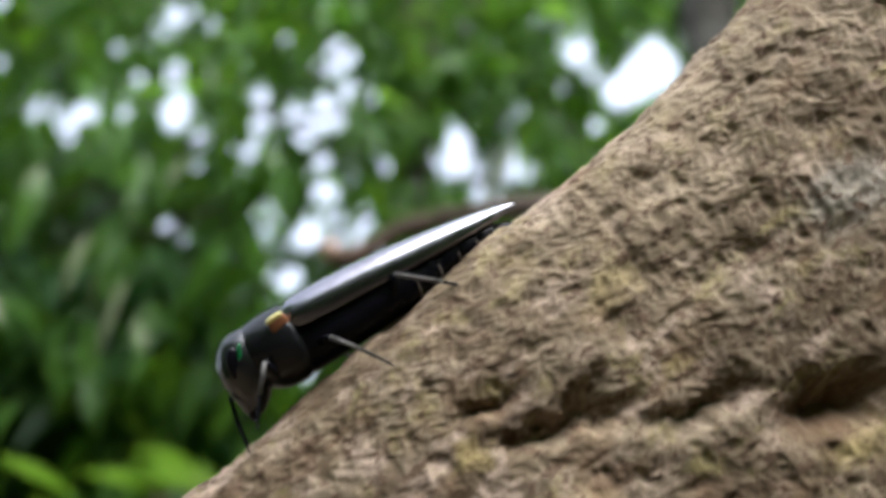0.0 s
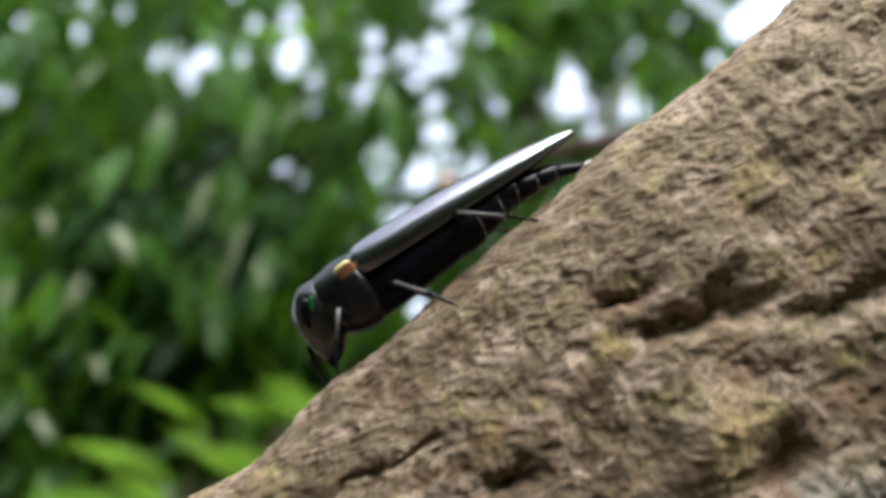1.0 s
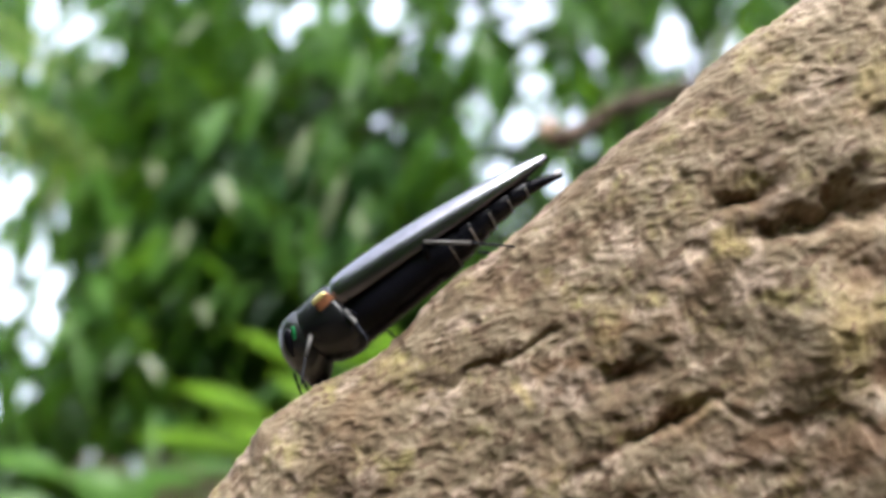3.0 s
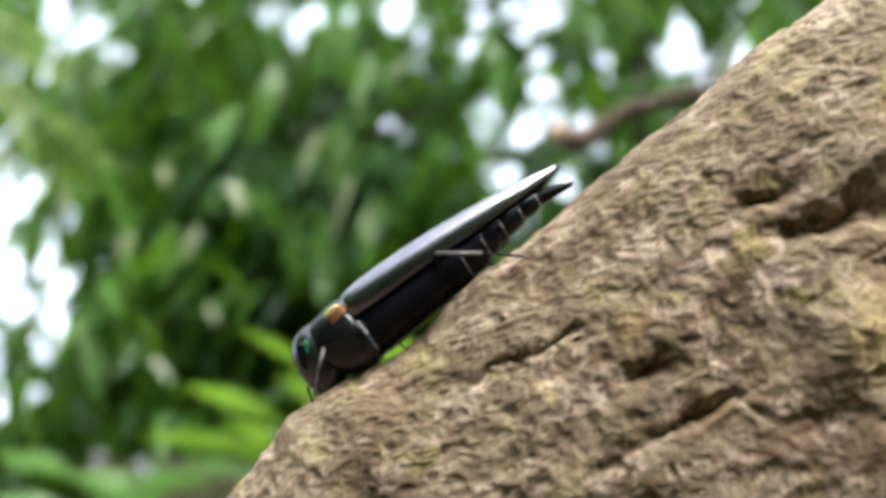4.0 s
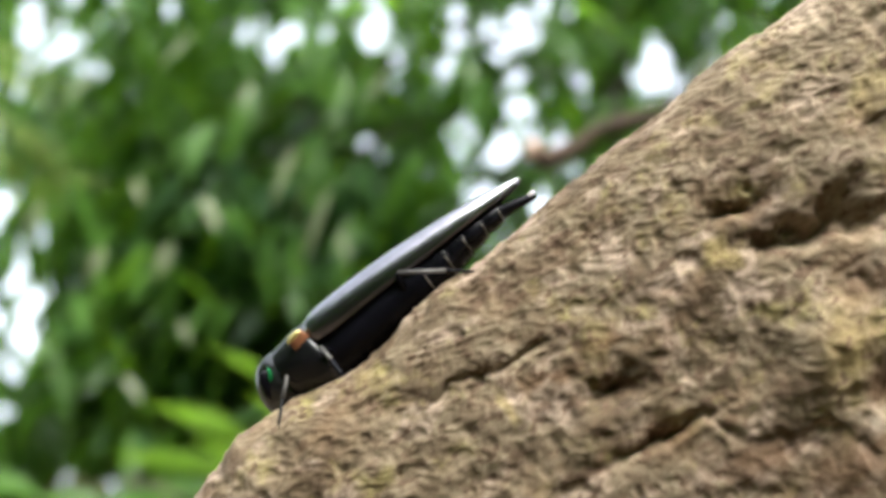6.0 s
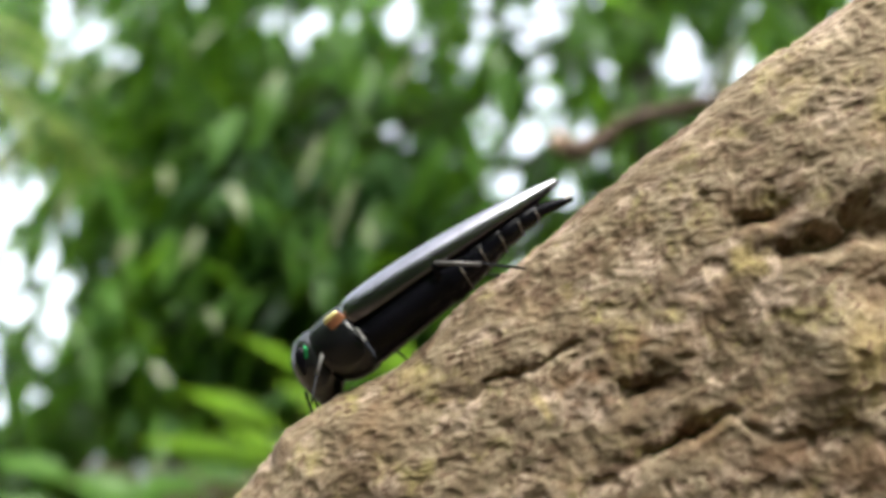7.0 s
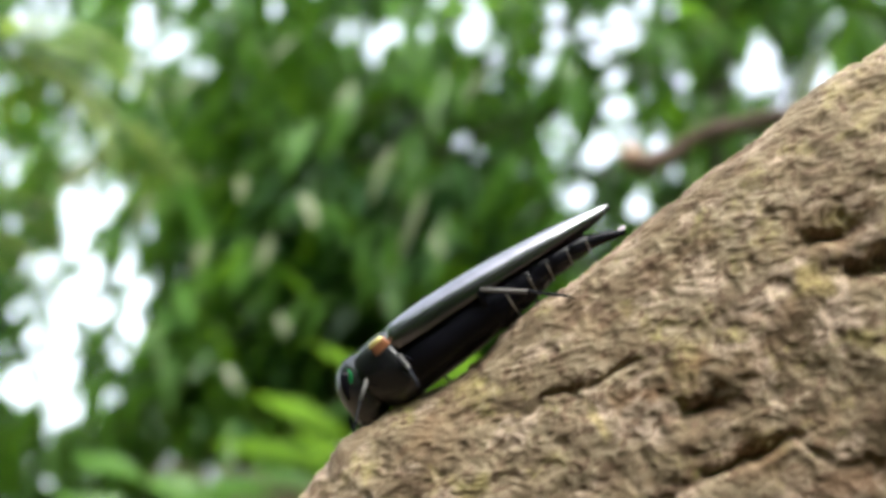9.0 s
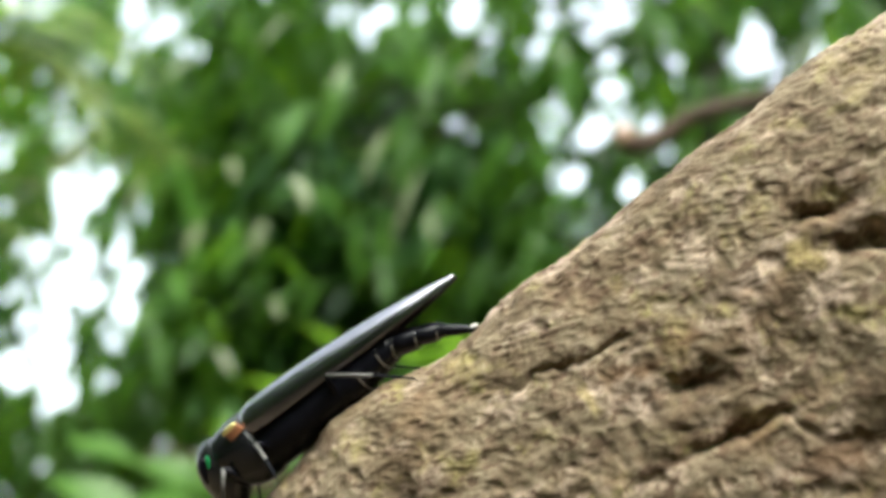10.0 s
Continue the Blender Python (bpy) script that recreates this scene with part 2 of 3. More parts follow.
def lattice(p, seed):
    """Smooth value noise in -1..1 for many points at once."""
    p = np.asarray(p, float)
    i = np.floor(p).astype(np.int64)
    f = p - i
    f = f * f * f * (f * (f * 6 - 15) + 10)
    out = np.zeros(len(p))
    for dx in (0, 1):
        for dy in (0, 1):
            for dz in (0, 1):
                h = ((i[:, 0] + dx) * 73856093) ^ ((i[:, 1] + dy) * 19349663) ^ ((i[:, 2] + dz) * 83492791) ^ (seed * 2654435)
                h = (h ^ (h >> 13)) * 1274126177
                h = (h ^ (h >> 16)) & 0xFFFF
                w = (f[:, 0] if dx else 1 - f[:, 0]) * (f[:, 1] if dy else 1 - f[:, 1]) * (f[:, 2] if dz else 1 - f[:, 2])
                out += w * (h / 32767.5 - 1)
    return out


# ---- ground ----
def ground():
    n = 60
    g = np.sign(np.linspace(-1, 1, n)) * np.abs(np.linspace(-1, 1, n)) ** 4 * 600
    verts = [(x, y, 0.0 if max(abs(x), abs(y)) < 0.5 else 0.05 * noise.noise((x * 0.7, y * 0.7, 0))) for y in g for x in g]
    faces = [(j * n + i, j * n + i + 1, (j + 1) * n + i + 1, (j + 1) * n + i) for j in range(n - 1) for i in range(n - 1)]
    tagged(new("ground", mesh_of("ground", verts, faces, soil_material())), "brown leaf-littered garden soil under the trees", "ground", kind="structure")


# ---- the leaning trunk ----
LEAN = radians(39)
ALONG = RIGHT * math.cos(LEAN) - DOWN * math.sin(LEAN)
OUT = -RIGHT * math.sin(LEAN) - DOWN * math.cos(LEAN)
RIDGE_A = (-2.7, -0.06, -0.045, -0.037, -0.030, -0.024, -0.018, -0.012, -0.006, 0.0, 0.006, 0.014, 0.022, 0.03, 0.04, 0.05, 0.062, 0.075, 0.088, 0.2, 1.6)
RIDGE_U = (-1.0, -0.0098, -0.0045, -0.0017, -0.0005, 0.0013, 0.0010, -0.0008, -0.0009, -0.0003, -0.0002, 0.0001, 0.0002, -0.0003, -0.0006, -0.0009, -0.0011, 0.0002, 0.0011, 0.004, 0.03)
TRUNK_Z, HALF_W, HALF_D, BACK_D, POWER = 0.0995, 0.075, 0.0095, 0.10, 3.2


def dent(a, u, ca, cu, la, lu, turn):
    c, s = math.cos(turn), math.sin(turn)
    x, y = (a - ca) * c + (u - cu) * s, -(a - ca) * s + (u - cu) * c
    return np.exp(-((x / la) ** 2 + (y / lu) ** 2))


# Cracks, hollows and swellings of the bark: place along and across, half length, half width, turn, depth.
CRACKS = (
    (0.0320, -0.0174, 0.0050, 0.0010, -24, 0.0030), (0.0350, -0.0170, 0.0022, 0.0010, 0, 0.0016), (0.0082, -0.0234, 0.0048, 0.0006, -13, 0.0016), (0.0131, -0.0265, 0.0020, 0.0006, -73, 0.0005),
    (0.0180, -0.0314, 0.0050, 0.0009, -28, 0.0006), (-0.0026, -0.0084, 0.0032, 0.0004, -21, 0.0007), (0.0032, -0.0097, 0.0034, 0.0004, -8, 0.0007), (0.0283, -0.0331, 0.0034, 0.0022, 20, 0.0030),
    (0.0074, -0.0172, 0.0030, 0.0013, -10, 0.0022), (0.0540, -0.0345, 0.0060, 0.0024, -28, 0.0040), (0.0272, -0.0114, 0.0030, 0.0008, -10, 0.0016), (0.0440, -0.0260, 0.0050, 0.0012, -18, 0.0020),
    (0.0250, -0.0265, 0.0050, 0.0038, 40, -0.0016), (0.0040, -0.0180, 0.0060, 0.0030, 15, -0.0010), (0.0170, -0.0155, 0.0060, 0.0040, 10, -0.0008), (0.0249, -0.0400, 0.0070, 0.0050, 0, -0.0015))
# Lichen, bare and darkened patches: place along and across, half length, half width, turn.
YELLOW = ((0.0262, -0.0272, 0.0036, 0.0052, -38), (0.0091, -0.0124, 0.0014, 0.0022, -40), (-0.0009, -0.0127, 0.0012, 0.0020, -40), (0.0229, -0.0135, 0.0026, 0.0014, 0), (0.0440, -0.0110, 0.0040, 0.0016, 0), (0.0535, -0.0395, 0.0050, 0.0020, -20))
GREY = ((0.0290, -0.0395, 0.0070, 0.0040, -20), (0.0700, -0.0200, 0.0060, 0.0030, 0))
# rust patches; some put the shade of cracks and lower bark into the colour
RUST_AND_SHADE = ((0.0205, -0.0365, 0.0060, 0.0030, -25), (0.0375, -0.0324, 0.0034, 0.0026, -20), (0.0045, -0.0135, 0.0030, 0.0012, -10), (0.0097, -0.0130, 0.0024, 0.0012, 0), (0.0277, -0.0330, 0.0026, 0.0022, 0), (0.0095, -0.0240, 0.0036, 0.0024, -20), (0.0140, -0.0300, 0.0040, 0.0020, -25), (0.0540, -0.0355, 0.0070, 0.0034, -28))
# one broad paler area along the upper trunk
PALER = ((0.0650, -0.0060, 0.0300, 0.0110, 0),)
PINK = ((0.0180, -0.0125, 0.0040, 0.0022, 0), (0.0300, -0.0130, 0.0030, 0.0016, 0), (0.0330, -0.0245, 0.0020, 0.0026, 0), (0.0100, -0.0300, 0.0050, 0.0030, 0), (0.0020, -0.0150, 0.0034, 0.0018, 0))


def trunk():
    av = np.concatenate([np.linspace(-2.7, -0.08, 40)[:-1], np.linspace(-0.08, -0.058, 20)[:-1], np.arange(-0.058, 0.102, 0.00025), np.linspace(0.103, 1.6, 50)])
    fv = np.concatenate([np.linspace(-0.5, 0, 36)[:-1], np.linspace(0, 1.3, 280), np.linspace(1.33, 2 * math.pi - 0.53, 46)])
    A, Fi = np.meshgrid(av, fv, indexing="ij")
    ridge = np.interp(A, RIDGE_A, RIDGE_U) + 0.0003
    c, s = np.cos(Fi), np.sin(Fi)
    pu = np.sign(c) * np.abs(c) ** (2 / POWER)
    pv = np.sign(s) * np.abs(s) ** (2 / POWER)
    depth = np.where(s > 0, HALF_D, BACK_D)
    u = ridge - HALF_W + HALF_W * pu
    v = depth * pv
    u = u + 0.38 * np.minimum(v, 0)
    du = np.abs(c) ** (2 - 2 / POWER) * np.sign(c) / HALF_W
    dv = np.abs(s) ** (2 - 2 / POWER) * np.sign(s) / depth
    ln = np.hypot(du, dv) + 1e-9
    nu, nv = du / ln, dv / ln
    q = np.stack([A.ravel(), u.ravel(), v.ravel()], 1)
    # bark relief: knobbly flakes, creases between them, pits, and a few larger cracks and hollows
    w = q + 0.0005 * np.stack([lattice(q * 420, 3), lattice(q * 420, 4), lattice(q * 420, 5)], 1)
    sc = np.array([0.9, 1.1, 1.0])
    ct, st = math.cos(radians(10)), math.sin(radians(10))
    flake = np.stack([(w[:, 0] * ct - w[:, 1] * st) * 0.78, (w[:, 0] * st + w[:, 1] * ct) * 1.12, w[:, 2]], 1)
    c2, s2 = math.cos(radians(38)), math.sin(radians(38))
    cross = np.stack([w[:, 0] * c2 - w[:, 1] * s2 + 0.3 * w[:, 2], w[:, 0] * s2 + w[:, 1] * c2, w[:, 2] - 0.3 * w[:, 0]], 1)
    h = 0.0009 * lattice(w * sc * 120, 11) + 0.0006 * lattice(flake * 260, 21)
    h += 0.00046 * (0.35 - np.abs(lattice(flake * 400, 12)))
    h += 0.00044 * (0.35 - np.abs(lattice(cross * 1000, 14)))
    h += 0.00034 * (np.abs(lattice((cross + 0.4 * flake) * 1250, 15)) - 0.3)
    h -= 0.0010 * np.clip(lattice(flake * np.array([1.3, 0.95, 1.0]) * 640, 17) - 0.18, 0, 1)
    h -= 0.0014 * np.clip(lattice(flake * 260, 18) - 0.30, 0, 1)
    h *= 0.44
    a1, u1 = q[:, 0], q[:, 1]
    wob = 0.0007 * lattice(q * 500, 31) + 0.0002 * lattice(q * 1300, 32)
    for ca, cu, la, lu, turn, deep in CRACKS:
        h -= deep * dent(a1 + wob, u1 + wob, ca, cu, la, lu, radians(turn))
    near = np.clip((0.3 - np.abs(a1)) / 0.2, 0.0, 1.0)
    h = h * (0.25 + 0.75 * near)
    u2, v2 = u.ravel() + h * nu.ravel(), v.ravel() + h * nv.ravel()
    P = np.array(EYE) + np.outer(a1, np.array(ALONG)) + np.outer(u2, np.array(OUT)) + np.outer(TRUNK_Z - v2, np.array(FORE))
    na, nf = A.shape
    idx = np.arange(na * nf).reshape(na, nf)
    nxt = np.roll(idx, -1, axis=1)
    faces = np.stack([idx[:-1], idx[1:], nxt[1:], nxt[:-1]], -1).reshape(-1, 4).tolist()
    tree = tagged(new("leaning_tree"), "leaning tree with rough grey-brown flaking bark", "tree")
    me = mesh_of("trunk", P, faces, BARK)
    rag = 0.0014 * lattice(q * 380, 41) + 0.0006 * lattice(q * 1200, 42)
    for name, patches in (("yellow", YELLOW), ("rust", RUST_AND_SHADE), ("grey", GREY), ("pink", PINK), ("paler", PALER)):
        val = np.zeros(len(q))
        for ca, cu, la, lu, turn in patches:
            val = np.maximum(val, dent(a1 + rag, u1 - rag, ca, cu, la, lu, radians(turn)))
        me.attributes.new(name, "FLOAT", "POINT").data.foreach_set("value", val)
    me.attributes.new("grain", "FLOAT_VECTOR", "POINT").data.foreach_set("vector", (q + 0.25).ravel())
    part("trunk", me, tree)
    # unseen leaves added high over the trunk to dim the light from above
    rng = np.random.default_rng(44)
    V, Fc = [], []
    for i in range(1000):
        c = np.array([rng.uniform(0.35, 2.6), rng.uniform(-0.8, 0.95), rng.uniform(2.5, 3.6)])
        ln = rng.uniform(0.16, 0.3)
        vv, ff = blade(ln, ln * 0.15, 0.3, 0.3, 0.05)
        d = np.array([rng.normal(0, 0.7), rng.normal(0, 0.7), -0.5])
        V.append(vv @ turned(np.array([rng.normal(0, 0.6), rng.normal(0, 0.6), 1.0]), d).T + c)
        Fc.append(ff + 21 * i)
    tagged(part("crown", mesh_of("crown", np.concatenate(V), np.concatenate(Fc).tolist(), LEAF), tree, "unseen leaves added high over the trunk to dim the light"), kind="stuff")
    # a broken side twig that starts behind the trunk
    px = lambda x, y, z: spot((x - 784) / 1681, (y - 441) / 1681, z)
    pts = [px(938, 216, 0.53), px(965, 222, 0.53), px(1005, 208, 0.53), px(1040, 184, 0.53), px(1075, 166, 0.525), px(1120, 153, 0.52), px(1190, 138, 0.50), px(1330, 120, 0.42), px(1500, 140, 0.32), px(1640, 260, 0.21)]
    rad = [0.0055, 0.0068, 0.0052, 0.0045, 0.0050, 0.0045, 0.0048, 0.0052, 0.006, 0.008]
    fine = []
    fr = []
    for i in range(len(pts) - 1):
        for k in range(5):
            f = k / 5
            w = noise.noise_vector(pts[i] * 40 + Vector((f, 0, 0))) * 0.0012
            fine.append(pts[i].lerp(pts[i + 1], f) + w)
            fr.append((rad[i] * (1 - f) + rad[i + 1] * f) * (1 + 0.18 * noise.noise((i * 3.1 + f * 5, 0, 0))))
    twig = part("twig", mesh_of("twig", *tube(fine, fr, 10), TWIG), tree, "short broken brown side twig")
    # a thicker limb that rises behind the trunk
    way = [px(1800, 330, 0.24), px(1790, 120, 0.42), px(1735, -60, 0.55), px(1685, -200, 0.62), px(1670, -420, 0.68)]
    part("limb", mesh_of("limb", *tube([way[i // 6].lerp(way[i // 6 + 1], (i % 6) / 6) + noise.noise_vector(Vector((i * 0.7, 0, 0))) * 0.003 for i in range(24)], [0.026 - 0.0003 * i + 0.002 * math.sin(i * 1.7) for i in range(24)], 14), LIMB), tree, "brown limb behind the trunk")
    end = ball((0, 0, 0), (0.0052, 0.0062, 0.0058), 10, 7)
    o = px(934, 208, 0.527)
    part("twig_end", mesh_of("twig_end", [Vector(v) * (1 + 0.25 * noise.noise(Vector(v) * 300)) + o for v in end[0]], end[1], PITH), twig, "pinkish broken twig end")
    return tree


# ---- the beetle ----
SIZE = 0.0346


def bands(stations, n=20, power=2.2):
    """Rings across the body: stations of (x, top, bottom, half width)."""
    rings = []
    for x, top, low, w in stations:
        mid, hh = (top + low) / 2, (top - low) / 2
        ring = []
        for k in range(n):
            a = 2 * math.pi * k / n
            c, s = math.cos(a), math.sin(a)
            ring.append((x * SIZE, w * SIZE * math.copysign(abs(c) ** (2 / power), c), (mid + hh * math.copysign(abs(s) ** (2 / power), s)) * SIZE))
        rings.append(ring)
    return loft(rings)


def smooth_stations(keys, n):
    keys = np.array(keys, float)
    x = np.linspace(0, 1, len(keys))
    g = np.linspace(0, 1, n)
    out = []
    for j in range(keys.shape[1]):
        d = np.gradient(keys[:, j], x)
        i = np.clip(np.searchsorted(x, g, side="right") - 1, 0, len(x) - 2)
        h = x[1] - x[0]
        f = (g - x[i]) / h
        out.append((2 * f**3 - 3 * f**2 + 1) * keys[i, j] + (f**3 - 2 * f**2 + f) * h * d[i] + (-2 * f**3 + 3 * f**2) * keys[i + 1, j] + (f**3 - f**2) * h * d[i + 1])
    return [tuple(r) for r in np.array(out).T]


# Half of a wing case in cross-section, from the seam over the shoulder ridge to the rim: way round, out, up.
WING_F = (0, 0.15, 0.3, 0.38, 0.46, 0.54, 0.62, 0.71, 0.81, 0.92, 1)
WING_Y = (0, 0.25, 0.48, 0.60, 0.70, 0.80, 0.88, 0.95, 1.0, 0.99, 0.97)
WING_Z = (1, 0.995, 0.98, 0.955, 0.905, 0.825, 0.71, 0.55, 0.33, 0.12, 0)


def elytron(side):
    """One wing case: a thick curved shell from shoulder to pointed tip."""
    keys = [(0.0, 0.0, -0.008, 0.012), (0.08, 0.014, -0.021, 0.045), (0.2, 0.026, -0.034, 0.092), (0.35, 0.036, -0.045, 0.125), (0.5, 0.040, -0.053, 0.145), (0.65, 0.038, -0.060, 0.150), (0.75, 0.029, -0.060, 0.140), (0.785, 0.012, -0.048, 0.115)]
    rings = []
    for x, top, low, w in smooth_stations(keys, 36):
        outer, inner = [], []
        for k in range(25):
            g = k / 24
            y = w * float(np.interp(g, WING_F, WING_Y))
            z = low + (top - low) * float(np.interp(g, WING_F, WING_Z)) + 0.0010 * math.sin(g * 44) * min(1, w * 9)
            outer.append((x * SIZE, side * (y + 0.0015) * SIZE, z * SIZE))
            inner.append((x * SIZE, side * (y * 0.94 + 0.0015) * SIZE, (z - 0.008 * (1 if k < 24 else 0.4)) * SIZE))
        rings.append(outer + inner[::-1])
    v, f = loft(rings)
    return v, f


LEG_ROOTS = {"front": (0.86, 0.07, -0.17), "middle": (0.74, 0.08, -0.125), "hind": (0.50, 0.07, -0.15)}
LEG_KNEES = {"front": (0.025, 0.075, 0.060), "middle": (-0.04, 0.09, -0.01), "hind": (-0.04, 0.085, 0.10)}
LEG_FEET = {"front": (0.115, 0.075, -0.085), "middle": (-0.15, 0.12, -0.15), "hind": (-0.25, 0.07, -0.05)}
leg_parts = []


def leg(beetle, which, side):
    r, k, f = ([v * SIZE for v in d[which]] for d in (LEG_ROOTS, LEG_KNEES, LEG_FEET))
    k[1] *= side
    f[1] *= side
    root, knee, foot = Vector((0, 0, 0)), Vector(k), Vector(f)
    th = 0.0095 * SIZE
    femur = part("leg", mesh_of("leg", *tube([root, root.lerp(knee, 0.3), root.lerp(knee, 0.7), knee], [th * 1.0, th * 1.35, th * 1.15, th * 0.75], 10), BLACK), beetle, m=pose(r[0], r[1] * side, r[2]))
    bend = knee.lerp(foot, 0.55) + Vector((0, 0, 0.006 * SIZE))
    part("tibia", mesh_of("tibia", *tube([knee, knee.lerp(bend, 0.5), bend], [th * 0.75, th * 0.62, th * 0.66], 8), LEGS), femur)
    toes = [tube([bend.lerp(foot, i / 10) for i in range(11)], [th * (0.55 if i % 2 else 0.46) * (1 - 0.02 * i) for i in range(11)], 6)]
    tip = foot + (foot - bend).normalized() * 0.012 * SIZE
    toes.append(tube([foot, tip + Vector((0, 0, -0.008 * SIZE))], [th * 0.4, th * 0.08], 5))
    part("tarsus", mesh_of("tarsus", *joined(*toes), BLACK), femur)
    leg_parts.append((femur, which, side, femur.matrix_basis.copy()))


def jewel_beetle():
    b = tagged(new("beetle"), "dark jewel beetle with grey-violet wing cases walking on the bark", "beetle")
    for side in (1, -1):
        part("wing_case", mesh_of("wing_case", *elytron(side), ELYTRA), b, "grey-violet wing case with fine ribs")
    body = smooth_stations([(0.27, -0.02, -0.118, 0.085), (0.38, -0.02, -0.142, 0.11), (0.50, -0.012, -0.166, 0.128), (0.62, -0.012, -0.183, 0.135), (0.72, -0.012, -0.193, 0.130), (0.79, -0.004, -0.198, 0.115)], 16)
    part("thorax", mesh_of("thorax", *bands(body), BLACK), b, "glossy black underside plates")
    trunk_part = b.children[-1]
    # pronotum, with a coppery patch at each hind corner
    pro = smooth_stations([(0.765, 0.012, -0.19, 0.125), (0.785, 0.028, -0.203, 0.138), (0.825, 0.029, -0.207, 0.135), (0.865, 0.023, -0.20, 0.123), (0.895, 0.016, -0.185, 0.110), (0.914, 0.010, -0.165, 0.098)], 18)
    part("pronotum", mesh_of("pronotum", *bands(pro, 28), BRONZE), b, "dark bronze neck shield")
    for side in (1, -1):
        v, f = ball((0, 0, 0), (1, 1, 1), 16, 10)
        box = [tuple(math.copysign(abs(c) ** 0.6, c) * r * SIZE for c, r in zip(q, (0.028 - 0.006 * q[2], 0.008, 0.023))) for q in v]
        patch = part("corner_patch", mesh_of("corner_patch", box, f, GOLD), b, "rust-coloured corner patch", pose(0.806 * SIZE, side * 0.129 * SIZE, -0.026 * SIZE, side * -20, 10, side * 3))
        rim = [(x * 0.95 + 0.004 * SIZE, y * 1.1, z * 0.34 + 0.016 * SIZE) for x, y, z in box]
        part("rim", mesh_of("rim", rim, f, BRASS), patch, "yellow-green gleaming rim")
    hd = []
    for z, x, r, w in smooth_stations([(0.012, 0.905, 0.008, 0.012), (0.006, 0.908, 0.040, 0.052), (-0.018, 0.913, 0.064, 0.082), (-0.058, 0.918, 0.080, 0.099), (-0.105, 0.923, 0.081, 0.100), (-0.150, 0.930, 0.067, 0.086), (-0.190, 0.940, 0.047, 0.062), (-0.222, 0.950, 0.029, 0.036), (-0.236, 0.954, 0.010, 0.012)], 26):
        hd.append([((x + 0.012 + 1.05 * r * math.cos(2 * math.pi * k / 26)) * SIZE, w * math.sin(2 * math.pi * k / 26) * SIZE, z * SIZE) for k in range(26)])
    head = part("head", mesh_of("head", *loft(hd), HEAD), b, "black head bent towards the bark")
    for side in (1, -1):
        v, f = ball((0, 0, 0), (0.024 * SIZE, 0.014 * SIZE, 0.050 * SIZE), 14, 9)
        part("eye", mesh_of("eye", v, f, BLACK), head, "bulging black eye", pose(0.960 * SIZE, side * 0.084 * SIZE, -0.078 * SIZE, side * -8, -12, 0))
        v, f = ball((0, 0, 0), (0.0065 * SIZE, 0.0055 * SIZE, 0.027 * SIZE), 12, 8)
        part("eye_band", mesh_of("eye_band", v, f, GREEN), head, "green gleaming band over the eye", pose(0.938 * SIZE, side * 0.0975 * SIZE, -0.060 * SIZE, side * -10, -22, 0))
        pts, rd = [], []
        for i in range(12):
            f2 = i / 11
            pts.append(Vector(((1.012 + 0.035 * f2 - 0.02 * f2 * f2) * SIZE, side * (0.035 + 0.045 * f2) * SIZE, (-0.15 - 0.17 * f2) * SIZE)))
            rd.append((0.0055 if i % 2 else 0.0042) * SIZE * (1.05 - 0.5 * f2))
        part("antenna", mesh_of("antenna", *tube(pts, rd, 6), BLACK), head)
    jaw = smooth_stations([(0.945, -0.18, -0.22, 0.05), (0.965, -0.18, -0.245, 0.045), (0.985, -0.18, -0.245, 0.03), (0.99, -0.185, -0.23, 0.02)], 8)
    part("mandible", mesh_of("mandible", *bands(jaw, 12), BLACK), head)
    # abdomen: overlapping plates with pale edges, and the egg tube at its end
    px = 0.29
    core = smooth_stations([(0.06, -0.02, -0.10, 0.085), (0.0, -0.01, -0.085, 0.08), (-0.09, 0.0, -0.062, 0.06), (-0.20, -0.005, -0.04, 0.03)], 12)
    ab = part("abdomen", mesh_of("abdomen", *bands(core, 18), BLACK), b, "black segmented abdomen", pose(px * SIZE, 0, -0.02 * SIZE))
    edges = (0.19, 0.11, 0.03, -0.045, -0.115, -0.18)
    low = lambda x: float(np.interp(-x, (-0.19, -0.11, 0.0, 0.09, 0.17, 0.24), (-0.148, -0.130, -0.098, -0.072, -0.052, -0.04)))
    wid = lambda x: float(np.interp(-x, (-0.19, -0.06, 0.09, 0.20), (0.118, 0.103, 0.072, 0.036)))
    for i in range(5):
        x0, x1 = edges[i], edges[i + 1] - 0.004
        tp = 0.0 if i > 1 else -0.01
        st = [(x0, tp - 0.012 * (x0 > 0), low(x0) + 0.004, wid(x0) - 0.003), (x0 + (x1 - x0) * 0.4, 0.002, low(x0 * 0.6 + x1 * 0.4) - 0.004, wid(x0 * 0.6 + x1 * 0.4) + 0.003), (x1 + 0.008, 0.002, low(x1) - 0.006, wid(x1) + 0.004), (x1, 0.0, low(x1) - 0.001, wid(x1))]
        holder, at = (ab, None) if i > 1 else (trunk_part, pose(px * SIZE, 0, -0.02 * SIZE))
        part("segment", mesh_of("segment", *bands(smooth_stations(st, 9), 20), BLACK), holder, m=at)
        st = [(x1 + 0.009, -0.012, low(x1) - 0.0068, wid(x1) + 0.0050), (x1 + 0.0045, -0.012, low(x1) - 0.0064, wid(x1) + 0.0050)]
        part("segment_edge", mesh_of("segment_edge", *bands(st, 20), PALE), holder, "pale brown edge of an abdomen plate", at)
